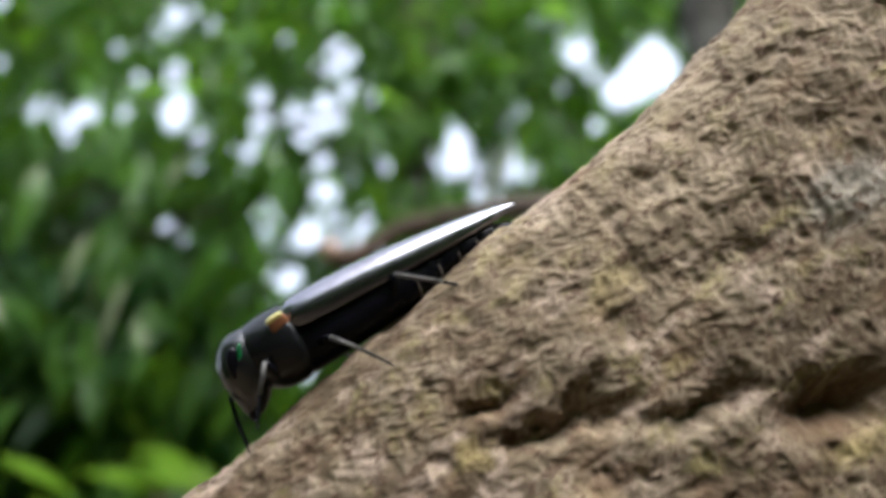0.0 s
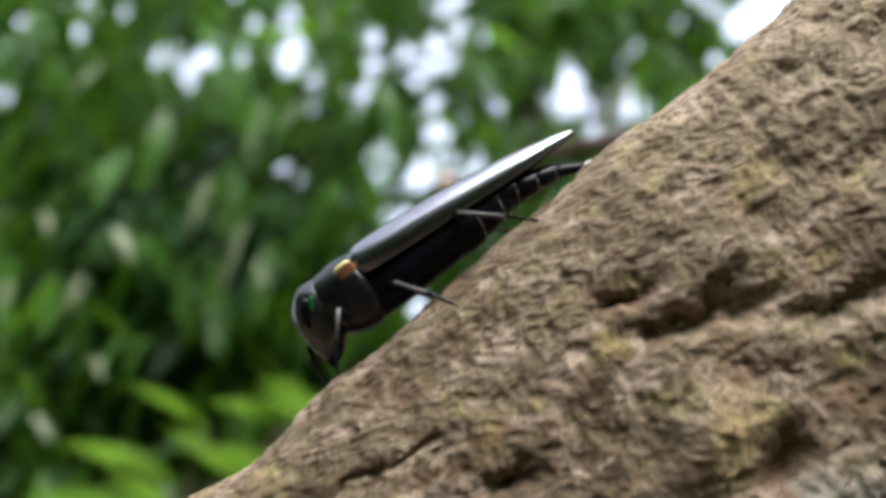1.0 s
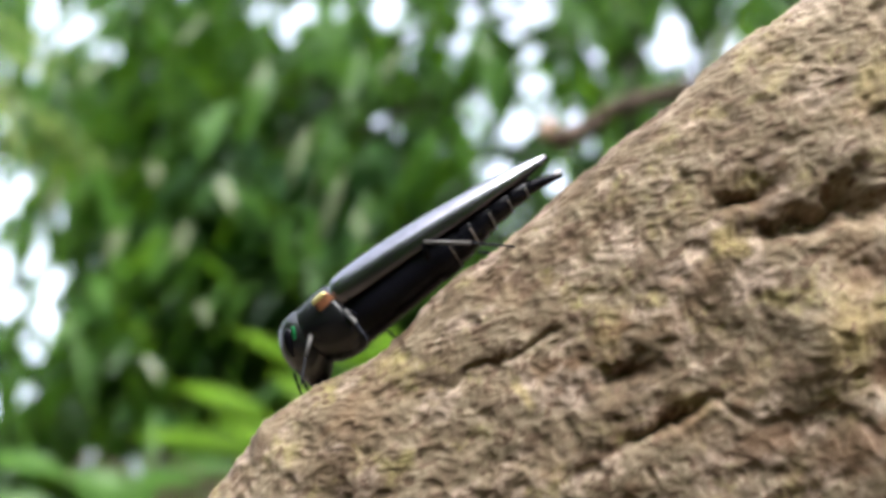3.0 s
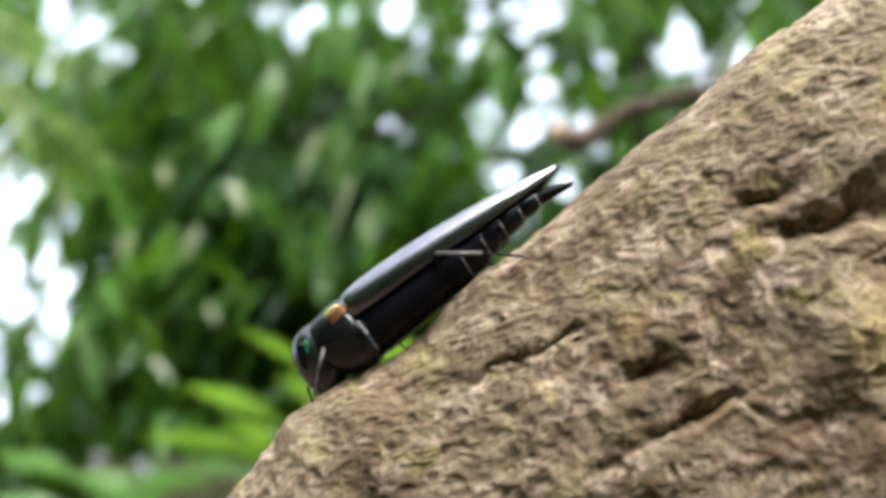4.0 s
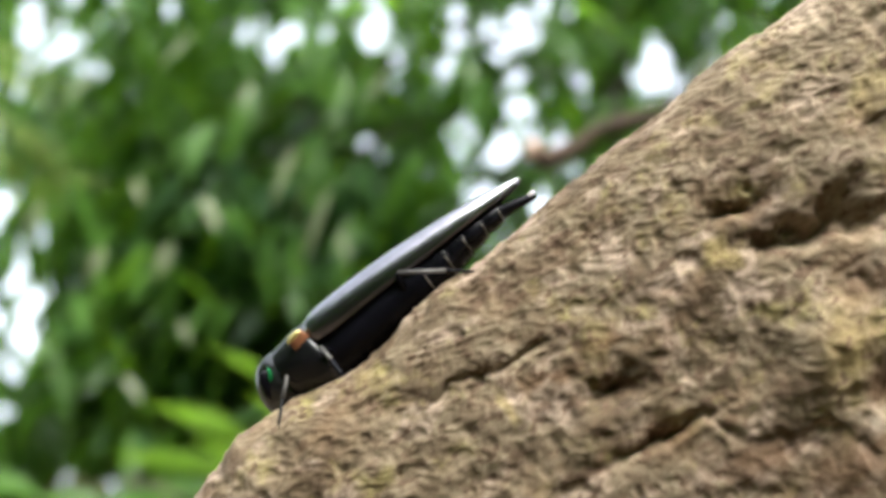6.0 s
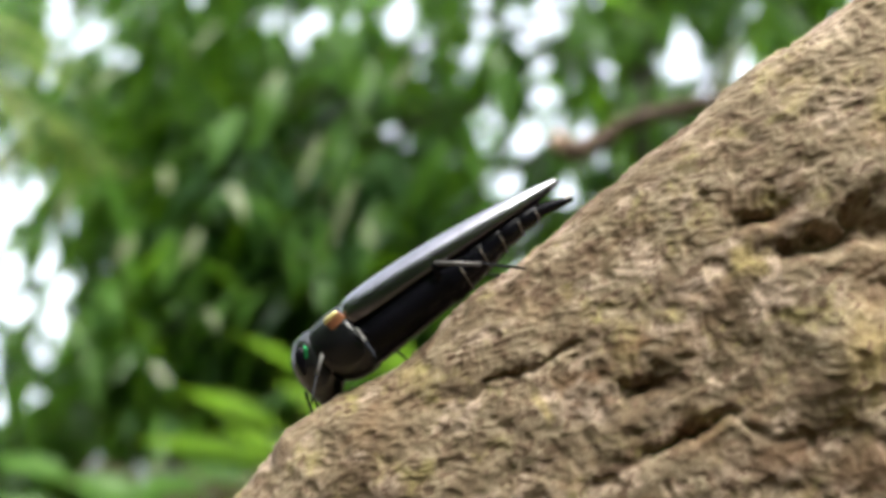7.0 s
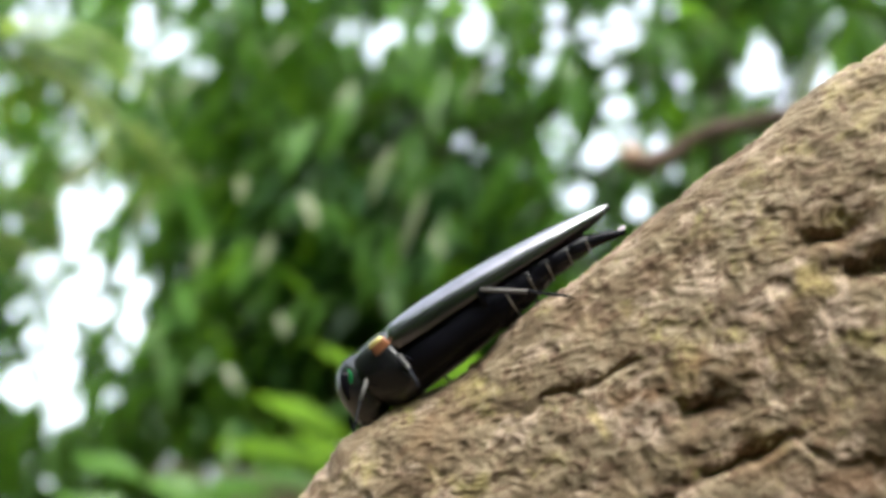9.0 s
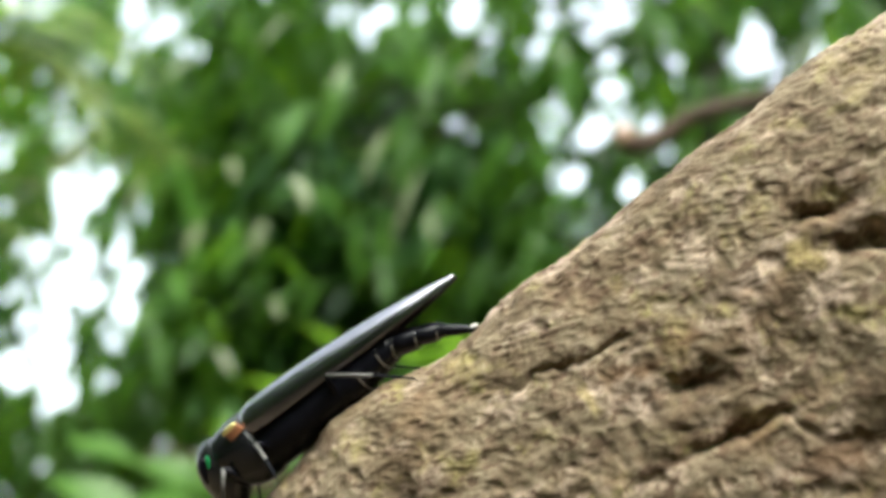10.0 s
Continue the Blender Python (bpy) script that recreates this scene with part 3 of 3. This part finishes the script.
    tip = smooth_stations([(-0.165, -0.004, -0.052, 0.036), (-0.21, -0.010, -0.050, 0.028), (-0.26, -0.022, -0.052, 0.018), (-0.30, -0.036, -0.052, 0.008)], 10)
    part("egg_tube", mesh_of("egg_tube", *bands(tip, 14), BLACK), ab, "thin pointed egg tube")
    v, f = ball((0, 0, 0), (0.020 * SIZE, 0.012 * SIZE, 0.008 * SIZE), 12, 8)
    part("tail_membrane", mesh_of("tail_membrane", v, f, MEMBRANE), ab, "whitish membrane at the end of the abdomen", pose(-0.285 * SIZE, 0, -0.034 * SIZE, 0, 18, 0))
    for which in LEG_ROOTS:
        for side in (1, -1):
            leg(b, which, side)
    return b, ab


# ---- foliage ----
def blade(length, width, fold, droop, wave, n=6, lobed=0.0):
    """One leaf blade along +x, its face up: n+1 rows of three points."""
    verts, faces = [], []
    for i in range(n + 1):
        f = i / n
        w = width * (math.sin(math.pi * min(1, f * 0.93 + 0.05)) ** 0.85) * (1 - 0.35 * f) * (0.06 if i in (0, n) else 1)
        if lobed and 0 < i < n:
            w *= 1 + lobed * (1 if i % 2 else -1)
        z = -droop * length * f * f
        x = length * f * (1 - 0.25 * droop * f)
        verts += [(x, w, z + fold * w + wave * math.sin(f * 9) * width), (x, 0, z), (x, -w, z + fold * w - wave * math.sin(f * 8 + 1) * width)]
    for i in range(n):
        a = i * 3
        faces += [(a, a + 1, a + 4, a + 3), (a + 1, a + 2, a + 5, a + 4)]
    return np.array(verts), np.array(faces)


def turned(face, axis):
    """Turn with x along axis and z as near to face as it goes."""
    x = axis / np.linalg.norm(axis)
    y = np.cross(face, x)
    y /= np.linalg.norm(y) + 1e-9
    return np.column_stack([x, y, np.cross(x, y)])


# Sky gaps in the crown, placed to fit the camera's view: across, down, half width.
HIGH_GAPS = ((788, -12, 24), (842, -2, 12), (649, 16, 18), (799, 34, 12), (690, 51, 16), (918, -5, 24), (879, 28, 17), (899, 81, 14), (963, 132, 11), (900, 139, 17), (834, 166, 12), (795, 203, 13),
             (878, 217, 25), (957, 193, 27), (842, 291, 20), (944, 313, 15), (1084, 217, 10), (1020, 93, 13), (501, -6, 13), (474, 31, 13), (1150, 48, 18), (1148, 90, 18), (1261, 77, 27), (1204, 128, 28),
             (946, -113, 22), (646, -73, 18), (1548, -108, 48), (1500, -78, 38), (1462, -48, 20), (1396, -133, 22), (1425, 5, 12))
SIDE_GAPS = ((39, -22, 16), (-91, 312, 16), (-44, 340, 16), (-89, 362, 14), (47, 376, 15), (-79, 520, 44), (-106, 625, 32), (28, 546, 22), (10, 588, 20), (23, 470, 24), (-64, 695, 16), (-34, 436, 20), (-147, 570, 25), (-150, 440, 25), (-112, 712, 24), (-195, 650, 30), (58, 500, 14))
_r = np.random.default_rng(3)
SMALL = np.concatenate([
    np.column_stack([_r.uniform(560, 1460, 24), _r.uniform(-190, 250, 24), _r.uniform(6, 10, 24)]),
    np.column_stack([_r.uniform(-230, 80, 30), _r.uniform(260, 710, 30), _r.uniform(6, 13, 30)]),
    np.column_stack([_r.uniform(180, 620, 14), _r.uniform(-190, 60, 14), _r.uniform(6, 9, 14)])])
LOW_GAPS = ((866, 450, 13), (836, 470, 9))
_r = np.random.default_rng(17)
PINHOLES = np.concatenate([
    np.column_stack([_r.uniform(150, 1480, 16), _r.uniform(-230, 130, 16), _r.uniform(3, 5, 16)]),
    np.column_stack([_r.uniform(760, 1240, 8), _r.uniform(60, 330, 8), _r.uniform(3, 5, 8)])])
HOLES = np.concatenate([np.array(HIGH_GAPS, float) * (1, 1, 0.9), np.array(SIDE_GAPS, float), np.array(LOW_GAPS, float), SMALL, PINHOLES])


def open_sky(tx, ty, wide=1.0):
    x, y = tx * 1681 + 784, ty * 1681 + 441
    return bool(((x - HOLES[:, 0]) ** 2 + (y - HOLES[:, 1]) ** 2 < (wide * HOLES[:, 2]) ** 2).any())


def density(tx, ty):
    x, y = tx * 1681 + 784, ty * 1681 + 441
    if x < 60 and y > 250:
        return 0.8
    if x < 170 and y < 330:
        return 0.46
    if x > 560 and y < 260:
        return 0.9
    return 1.0


def clump_leaves(rng, count, zlo, zhi, box, size, wide=1.0):
    """Whorls of hanging leaves round twig ends. Returns (verts, faces) and the twig ends."""
    V, Fc, ends = [], [], []
    total = 0
    while total < count:
        tx, ty, z = rng.uniform(box[0], box[1]), rng.uniform(box[2], box[3]), rng.uniform(zlo, zhi)
        if rng.random() > density(tx, ty):
            continue
        c = np.array(spot(tx, ty, z))
        ends.append(c)
        n = rng.integers(7, 13)
        lead = np.array([rng.normal(-0.25, 0.35), rng.normal(0, 0.35), -0.9])
        for k in range(n):
            a = 2 * math.pi * k / n + rng.normal(0, 0.3)
            d = np.array([math.cos(a), math.sin(a), 0]) * rng.uniform(0.35, 0.95) + lead * rng.uniform(0.35, 1.0)
            d /= np.linalg.norm(d)
            ln = size * rng.uniform(0.65, 1.25)
            face = np.array([rng.normal(0, 0.5), rng.normal(-0.2, 0.5), 1.0])
            v, f = blade(ln, ln * rng.uniform(0.10, 0.15), rng.uniform(0.1, 0.5), rng.uniform(0.05, 0.4), rng.uniform(0.0, 0.12))
            w = v @ turned(face, d).T + c + rng.normal(0, 0.02, 3)
            rel = (w - np.array(EYE)) @ BASIS.T
            rel = rel[:, :2] / rel[:, 2:]
            rel = np.repeat(rel[1::3], 3, 0) * 0.3 + rel * 0.7
            if open_sky(rel[:, :1], rel[:, 1:], wide):
                continue
            Fc.append(f + 21 * total)
            V.append(w)
            total += 1
    return np.concatenate(V), np.concatenate(Fc).tolist(), ends


def limb_between(a, b, r0, r1, rng, sag=0.06, n=9):
    pts = [Vector(a).lerp(Vector(b), i / (n - 1)) + Vector(rng.normal(0, 0.012, 3)) + Vector((0, 0, sag * math.sin(math.pi * i / (n - 1)))) for i in range(n)]
    return tube(pts, [r0 + (r1 - r0) * i / (n - 1) for i in range(n)], 7)


def foliage_tree():
    rng = np.random.default_rng(5)
    tree = tagged(new("broadleaf_tree"), "broad-leaved tree with dense hanging dark green leaves", "tree")
    box = (-0.78, 0.78, -0.50, 0.42)
    v, f, ends = clump_leaves(rng, 9500, 1.75, 2.7, box, 0.135)
    crown = part("crown", mesh_of("crown", v, f, LEAF), tree, "dense hanging green leaves")
    tagged(crown, kind="stuff")
    # inner leaves, their shade put into a darker leaf colour
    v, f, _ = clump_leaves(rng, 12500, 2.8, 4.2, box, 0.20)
    tagged(part("inner_crown", mesh_of("inner_crown", v, f, LEAF_FAR), tree, "leaves deep in the crown, coloured darker for shade"), kind="stuff")
    # dark-coloured leaves stand in for shade in the crown's middle
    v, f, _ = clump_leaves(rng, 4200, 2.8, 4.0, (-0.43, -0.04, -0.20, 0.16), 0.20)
    tagged(part("old_leaves", mesh_of("old_leaves", v, f, LEAF_SHADE), tree, "dense leaves in the crown's middle, coloured dark for shade"), kind="stuff")
    # hanging leaves in the same shade-dark colour
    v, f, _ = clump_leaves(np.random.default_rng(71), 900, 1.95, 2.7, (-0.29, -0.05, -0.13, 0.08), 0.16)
    tagged(part("hanging_leaves", mesh_of("hanging_leaves", v, f, LEAF_SHADE), tree, "hanging leaves at the crown's face, coloured dark for shade"), kind="stuff")
    v, f, _ = clump_leaves(rng, 7000, 1.9, 3.0, box, 0.085, 0.9)
    tagged(part("small_leaves", mesh_of("small_leaves", v, f, LEAF), tree, "small young leaves among the large ones"), kind="stuff")
    # unseen leaves added above the view to shade the crown below
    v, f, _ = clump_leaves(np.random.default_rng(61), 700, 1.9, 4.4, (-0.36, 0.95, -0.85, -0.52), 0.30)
    tagged(part("upper_crown", mesh_of("upper_crown", v, f, LEAF_FAR), tree, "unseen leaves added over the crown to shade it"), kind="stuff")
    # sparse leaves before the bright sky at the crown's side
    V, Fc = [], []
    for i in range(200):
        x, y = rng.uniform(-260, 90), rng.uniform(340, 800)
        ln = rng.uniform(0.05, 0.10)
        vv, ff = blade(ln, ln * 0.16, 0.3, 0.2, 0.05)
        d = np.array([rng.normal(-0.2, 0.6), rng.normal(0, 0.4), -0.7])
        V.append(vv @ turned(np.array([rng.normal(0, 0.5), rng.normal(-0.3, 0.5), 0.9]), d).T + np.array(spot((x - 784) / 1681, (y - 441) / 1681, rng.uniform(1.9, 2.6))))
        Fc.append(ff + 21 * i)
    tagged(part("side_leaves", mesh_of("side_leaves", np.concatenate(V), np.concatenate(Fc).tolist(), LEAF), tree, "sparse leaves against the sky"), kind="stuff")
    # trunk and limbs
    foot, knee, top = Vector((0.55, 2.7, 0.0)), spot(0.175, 0.0, 2.5), spot(0.165, -0.48, 2.45)
    pts = [foot.lerp(knee, i / 5) for i in range(5)] + [knee.lerp(top, i / 5) + Vector((0.01 * math.sin(i * 2), 0, 0)) for i in range(6)]
    part("trunk", mesh_of("trunk", *tube(pts, [0.085 - 0.0042 * i for i in range(11)], 14), LIMB), tree, "slender dark trunk")
    for i in range(26):
        e = ends[int(rng.integers(len(ends)))]
        k = int(rng.integers(5, 11))
        base = pts[k]
        limb = part("limb", mesh_of("limb", *limb_between(base, e, 0.010, 0.003, rng), LIMB), tree)
    # single leaves at the crown's face that can be told apart
    for i in range(110):
        while True:
            tx, ty = rng.uniform(-0.5, 0.35), rng.uniform(-0.3, 0.2)
            if not open_sky(tx, ty) and not open_sky(tx - 0.01, ty + 0.04):
                break
        ln = rng.uniform(0.10, 0.19)
        vv, ff = blade(ln, ln * rng.uniform(0.11, 0.15), 0.3, rng.uniform(0.1, 0.35), 0.06, 8)
        d = np.array([rng.normal(-0.3, 0.3), rng.normal(-0.1, 0.3), -1.0])
        R = turned(np.array([rng.normal(0, 0.6), rng.normal(-0.5, 0.5), 0.8]), d)
        me = mesh_of("leaf", vv @ R.T, ff.tolist(), LEAF_SHEEN if i % 14 == 0 else LEAF)
        part("leaf", me, tree, m=Matrix.Translation(spot(tx, ty, rng.uniform(1.6, 1.85))))
    # leaves painted pale for sky sheen at the crown's face: place, length, half width, lean
    for x, y, ln, w, lean in ((548, 352, 150, 11, -0.35), (490, 262, 120, 15, -0.4), (365, 330, 70, 22, 0.6), (280, 410, 75, 20, -0.4), (160, 415, 70, 20, -0.4), (50, 335, 80, 18, -0.5), (235, 285, 50, 16, 0.2),
                              (320, 535, 45, 14, 0.5), (600, 385, 60, 14, 0.4), (120, 120, 90, 18, -0.9), (300, 45, 90, 14, -0.8), (420, 120, 70, 12, -0.6), (650, 110, 80, 12, -0.7), (230, 640, 60, 14, 0.8)):
        s = 1.58 / 1681
        vv, ff = blade(ln * s, w * s * 0.72, 0.25, 0.15, 0.05, 8)
        d = np.array(RIGHT) * math.sin(lean) + np.array(DOWN) * math.cos(lean) - np.array(FORE) * 0.3
        R = turned(np.array([0.2, -0.7, 0.7]), d)
        part("leaf", mesh_of("leaf", vv @ R.T, ff.tolist(), LEAF_SHEEN), tree, "leaf coloured pale for the sky's sheen", Matrix.Translation(spot((x - ln * 0.5 * math.sin(lean) - 784) / 1681, (y - ln * 0.5 - 441) / 1681, 1.58)))
    return tree


def far_trees():
    rng = np.random.default_rng(21)
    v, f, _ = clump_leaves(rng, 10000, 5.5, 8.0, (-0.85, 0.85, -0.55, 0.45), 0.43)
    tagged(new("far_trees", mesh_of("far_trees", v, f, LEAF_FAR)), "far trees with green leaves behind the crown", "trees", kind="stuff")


def young_shrub():
    """Bright lobed leaves low in front of the crown."""
    rng = np.random.default_rng(8)
    shrub = tagged(new("shrub"), "young shrub with bright green backlit leaves", "shrub")
    px = lambda x, y, z: np.array(spot((x - 784) / 1681, (y - 441) / 1681, z))
    stem = px(560, 1250, 1.35)
    part("stem", mesh_of("stem", *limb_between((stem[0], stem[1], 0.0), px(470, 800, 1.35), 0.008, 0.004, rng, 0.0), TWIG), shrub)
    spec = [(450, 735, 250, 625, 46), (430, 790, 175, 715, 44), (500, 640, 365, 535, 30), (420, 840, 230, 770, 40), (330, 850, 120, 800, 50), (240, 880, 40, 790, 60), (480, 800, 330, 690, 36),
            (180, 900, 20, 870, 55), (560, 740, 430, 610, 34), (350, 930, 150, 880, 55), (90, 930, -120, 830, 60), (60, 820, -90, 760, 45), (650, 640, 500, 575, 42), (620, 720, 470, 660, 52), (700, 610, 590, 545, 40), (760, 660, 580, 560, 58)]
    for x0, y0, x1, y1, w in spec:
        z = rng.uniform(1.25, 1.45)
        a, b = px(x0, y0, z), px(x1, y1, z * rng.uniform(0.95, 1.05))
        ln = float(np.linalg.norm(b - a))
        vv, ff = blade(ln, w / 1681 * z * 0.72, 0.25, 0.15, 0.1, 16, 0.20)
        R = turned(np.array([rng.normal(0, 0.3), -0.75, 0.7]), b - a)
        part("leaf", mesh_of("leaf", vv @ R.T, ff.tolist(), LEAF_YOUNG if y1 < 760 else LEAF), shrub, m=Matrix.Translation(Vector(a)))
        part("petiole", mesh_of("petiole", *limb_between(px(470, 800, 1.35), a, 0.0025, 0.0015, rng, 0.0), TWIG), shrub)
    return shrub


def ribbon(path, half, fold=0.35, n=12):
    """A long narrow leaflet along a bent path of three points."""
    a, b, c = (np.array(q) for q in path)
    up = np.array(OUT_UP)
    verts, faces = [], []
    for i in range(n + 1):
        f = i / n
        p = a * (1 - f) ** 2 + b * 2 * f * (1 - f) + c * f * f
        d = (b - a) * (1 - f) + (c - b) * f
        side = np.cross(d, up)
        side /= np.linalg.norm(side) + 1e-9
        w = half * min(1.0, 0.25 + 2.5 * f) * (1 - f ** 2.5) + 0.0004
        lift = np.cross(side, d)
        lift /= np.linalg.norm(lift) + 1e-9
        verts += [p + side * w - lift * fold * w, p, p - side * w - lift * fold * w]
    for i in range(n):
        k = i * 3
        faces += [(k, k + 1, k + 4, k + 3), (k + 1, k + 2, k + 5, k + 4)]
    return verts, faces


OUT_UP = (0.15, -0.55, 0.82)


def palm():
    """Drooping fronds of long leaflets at the side of the crown."""
    rng = np.random.default_rng(12)
    p = tagged(new("palm"), "palm with drooping yellow-green feathered fronds", "palm")
    px = lambda x, y, z: spot((x - 784) / 1681, (y - 441) / 1681, z)
    heart = px(-900, 60, 1.6)
    part("trunk", mesh_of("trunk", *limb_between((heart.x, heart.y, 0.0), heart, 0.09, 0.07, rng, 0.0), LIMB), p)
    s = 1.55 / 1681

    def rib(a, b, c, z, r):
        q = [px(*a, z), px(*b, z), px(*c, z)]
        pts = [q[0] * (1 - f) ** 2 + q[1] * 2 * f * (1 - f) + q[2] * f * f for f in (i / 23 for i in range(24))]
        return pts, part("frond", mesh_of("frond", *tube(pts, [r * (1 - 0.03 * i) for i in range(24)], 6), PALM), p)

    def leaflet(holder, a, b, c, z, half, mat=PALM):
        q = [px(*a, z), px(*b, z + rng.normal(0, 0.02)), px(*c, z + rng.normal(0, 0.06))]
        part("leaflet", mesh_of("leaflet", *ribbon(q, half * s), mat), holder)

    # broad ribbons that arch over and hang
    pts, frond = rib((-900, 60), (-600, -60), (-380, 0), 1.58, 0.012)
    for k in range(20):
        y = -40 + 9 * k + rng.normal(0, 8)
        leaflet(frond, (-400 + 4 * k, 0 + k), (-60 + rng.normal(0, 30), y - 50), (30 + rng.uniform(0, 100) - 3 * k, y + 60 + rng.uniform(20, 110)), 1.56 + rng.normal(0, 0.03), rng.uniform(9, 16), PALM_DARK if k % 2 else PALM)
    # a feathered frond that hangs outwards
    pts, frond = rib((-900, 60), (-260, -150), (105, 275), 1.62, 0.010)
    for k in range(44):
        f = 0.45 + 0.55 * (k // 2) / 22
        x = -900 * (1 - f) ** 2 - 520 * f * (1 - f) + 105 * f * f
        y = 60 * (1 - f) ** 2 - 300 * f * (1 - f) + 275 * f * f
        e = (rng.uniform(-30, 10), rng.uniform(90, 170)) if k % 2 else (rng.uniform(70, 130), rng.uniform(20, 90))
        leaflet(frond, (x, y), (x + e[0] * 0.6, y + e[1] * 0.35), (x + e[0], y + e[1]), 1.61, rng.uniform(4, 7))
    # a lower frond
    pts, frond = rib((-900, 60), (-650, 120), (-400, 330), 1.60, 0.010)
    for k in range(14):
        y = 210 + 20 * k + rng.normal(0, 10)
        leaflet(frond, (-400 - 10 * k, 200 + 10 * k), (-200 + rng.normal(0, 20), y - 40), (-60 + rng.uniform(-60, 50), y + rng.uniform(20, 90)), 1.6 + rng.normal(0, 0.03), rng.uniform(7, 12))
    return p


def surrounding_trees():
    """Unseen trees added round and behind the camera's place to block light."""
    rng = np.random.default_rng(33)
    V, Fc = [], []
    for i in range(9500):
        a = rng.uniform(radians(150), radians(390))
        r = rng.uniform(3.2, 5.0)
        c = np.array([math.cos(a) * r, math.sin(a) * r, rng.uniform(0.0, 4.3)])
        ln = rng.uniform(0.3, 0.6)
        vv, ff = blade(ln, ln * 0.2, 0.3, 0.3, 0.05)
        d = np.array([rng.normal(0, 0.7), rng.normal(0, 0.7), -0.8])
        V.append(vv @ turned(np.array([rng.normal(), rng.normal(), 0.6]), d).T + c)
        Fc.append(ff + 21 * i)
    tagged(new("surrounding_trees", mesh_of("surrounding_trees", np.concatenate(V), np.concatenate(Fc).tolist(), LEAF_FAR)), "unseen leafy trees added round the open spot to block light", "trees", kind="stuff")


ground()
trunk()
beetle, abdomen = jewel_beetle()
foliage_tree()
far_trees()
young_shrub()
palm()
surrounding_trees()


def motions():
    walk(beetle, BEETLE)
    # the abdomen dips to feel the bark with the egg tube
    dips = ((0, 2), (0.5, 24), (1, 12), (1.5, 3), (2, 27), (2.5, 15), (2.7, 5), (3.8, 2), (4.5, 2), (9, 7), (9.5, 8), (9.8, 6), (10, 24))
    root = abdomen.location.copy()
    walk(abdomen, [(t, pose(*root, 0, -a, 0)) for t, a in dips])
    # legs step while it walks and stand while it rests
    steps = [(i * 0.15, 1.0) for i in range(18)] + [(2.7, 0.0), (9.5, 0.0)] + [(9.6, 0.6), (9.7, 1.0), (9.8, 1.0), (9.9, 1.0), (10.0, 0.8)]
    crouch = {"front": 35, "middle": 10, "hind": 4}
    forward = lambda which, t: min(1.0, max(0.0, (t - 1.05) / 0.45)) if which == "middle" else 0.0
    for ob, which, side, rest in leg_parts:
        phase = (0 if which == "middle" else math.pi) + (math.pi if side < 0 else 0)
        walk(ob, [(t, rest @ pose(0, 0, 0, side * (5 * go * max(0, math.cos(t * 12 + phase)) + crouch[which] * (1 - go) + 18 * forward(which, t)), 0, side * (11 * go * math.sin(t * 12 + phase) - 38 * forward(which, t)))) for t, go in steps])


motions()
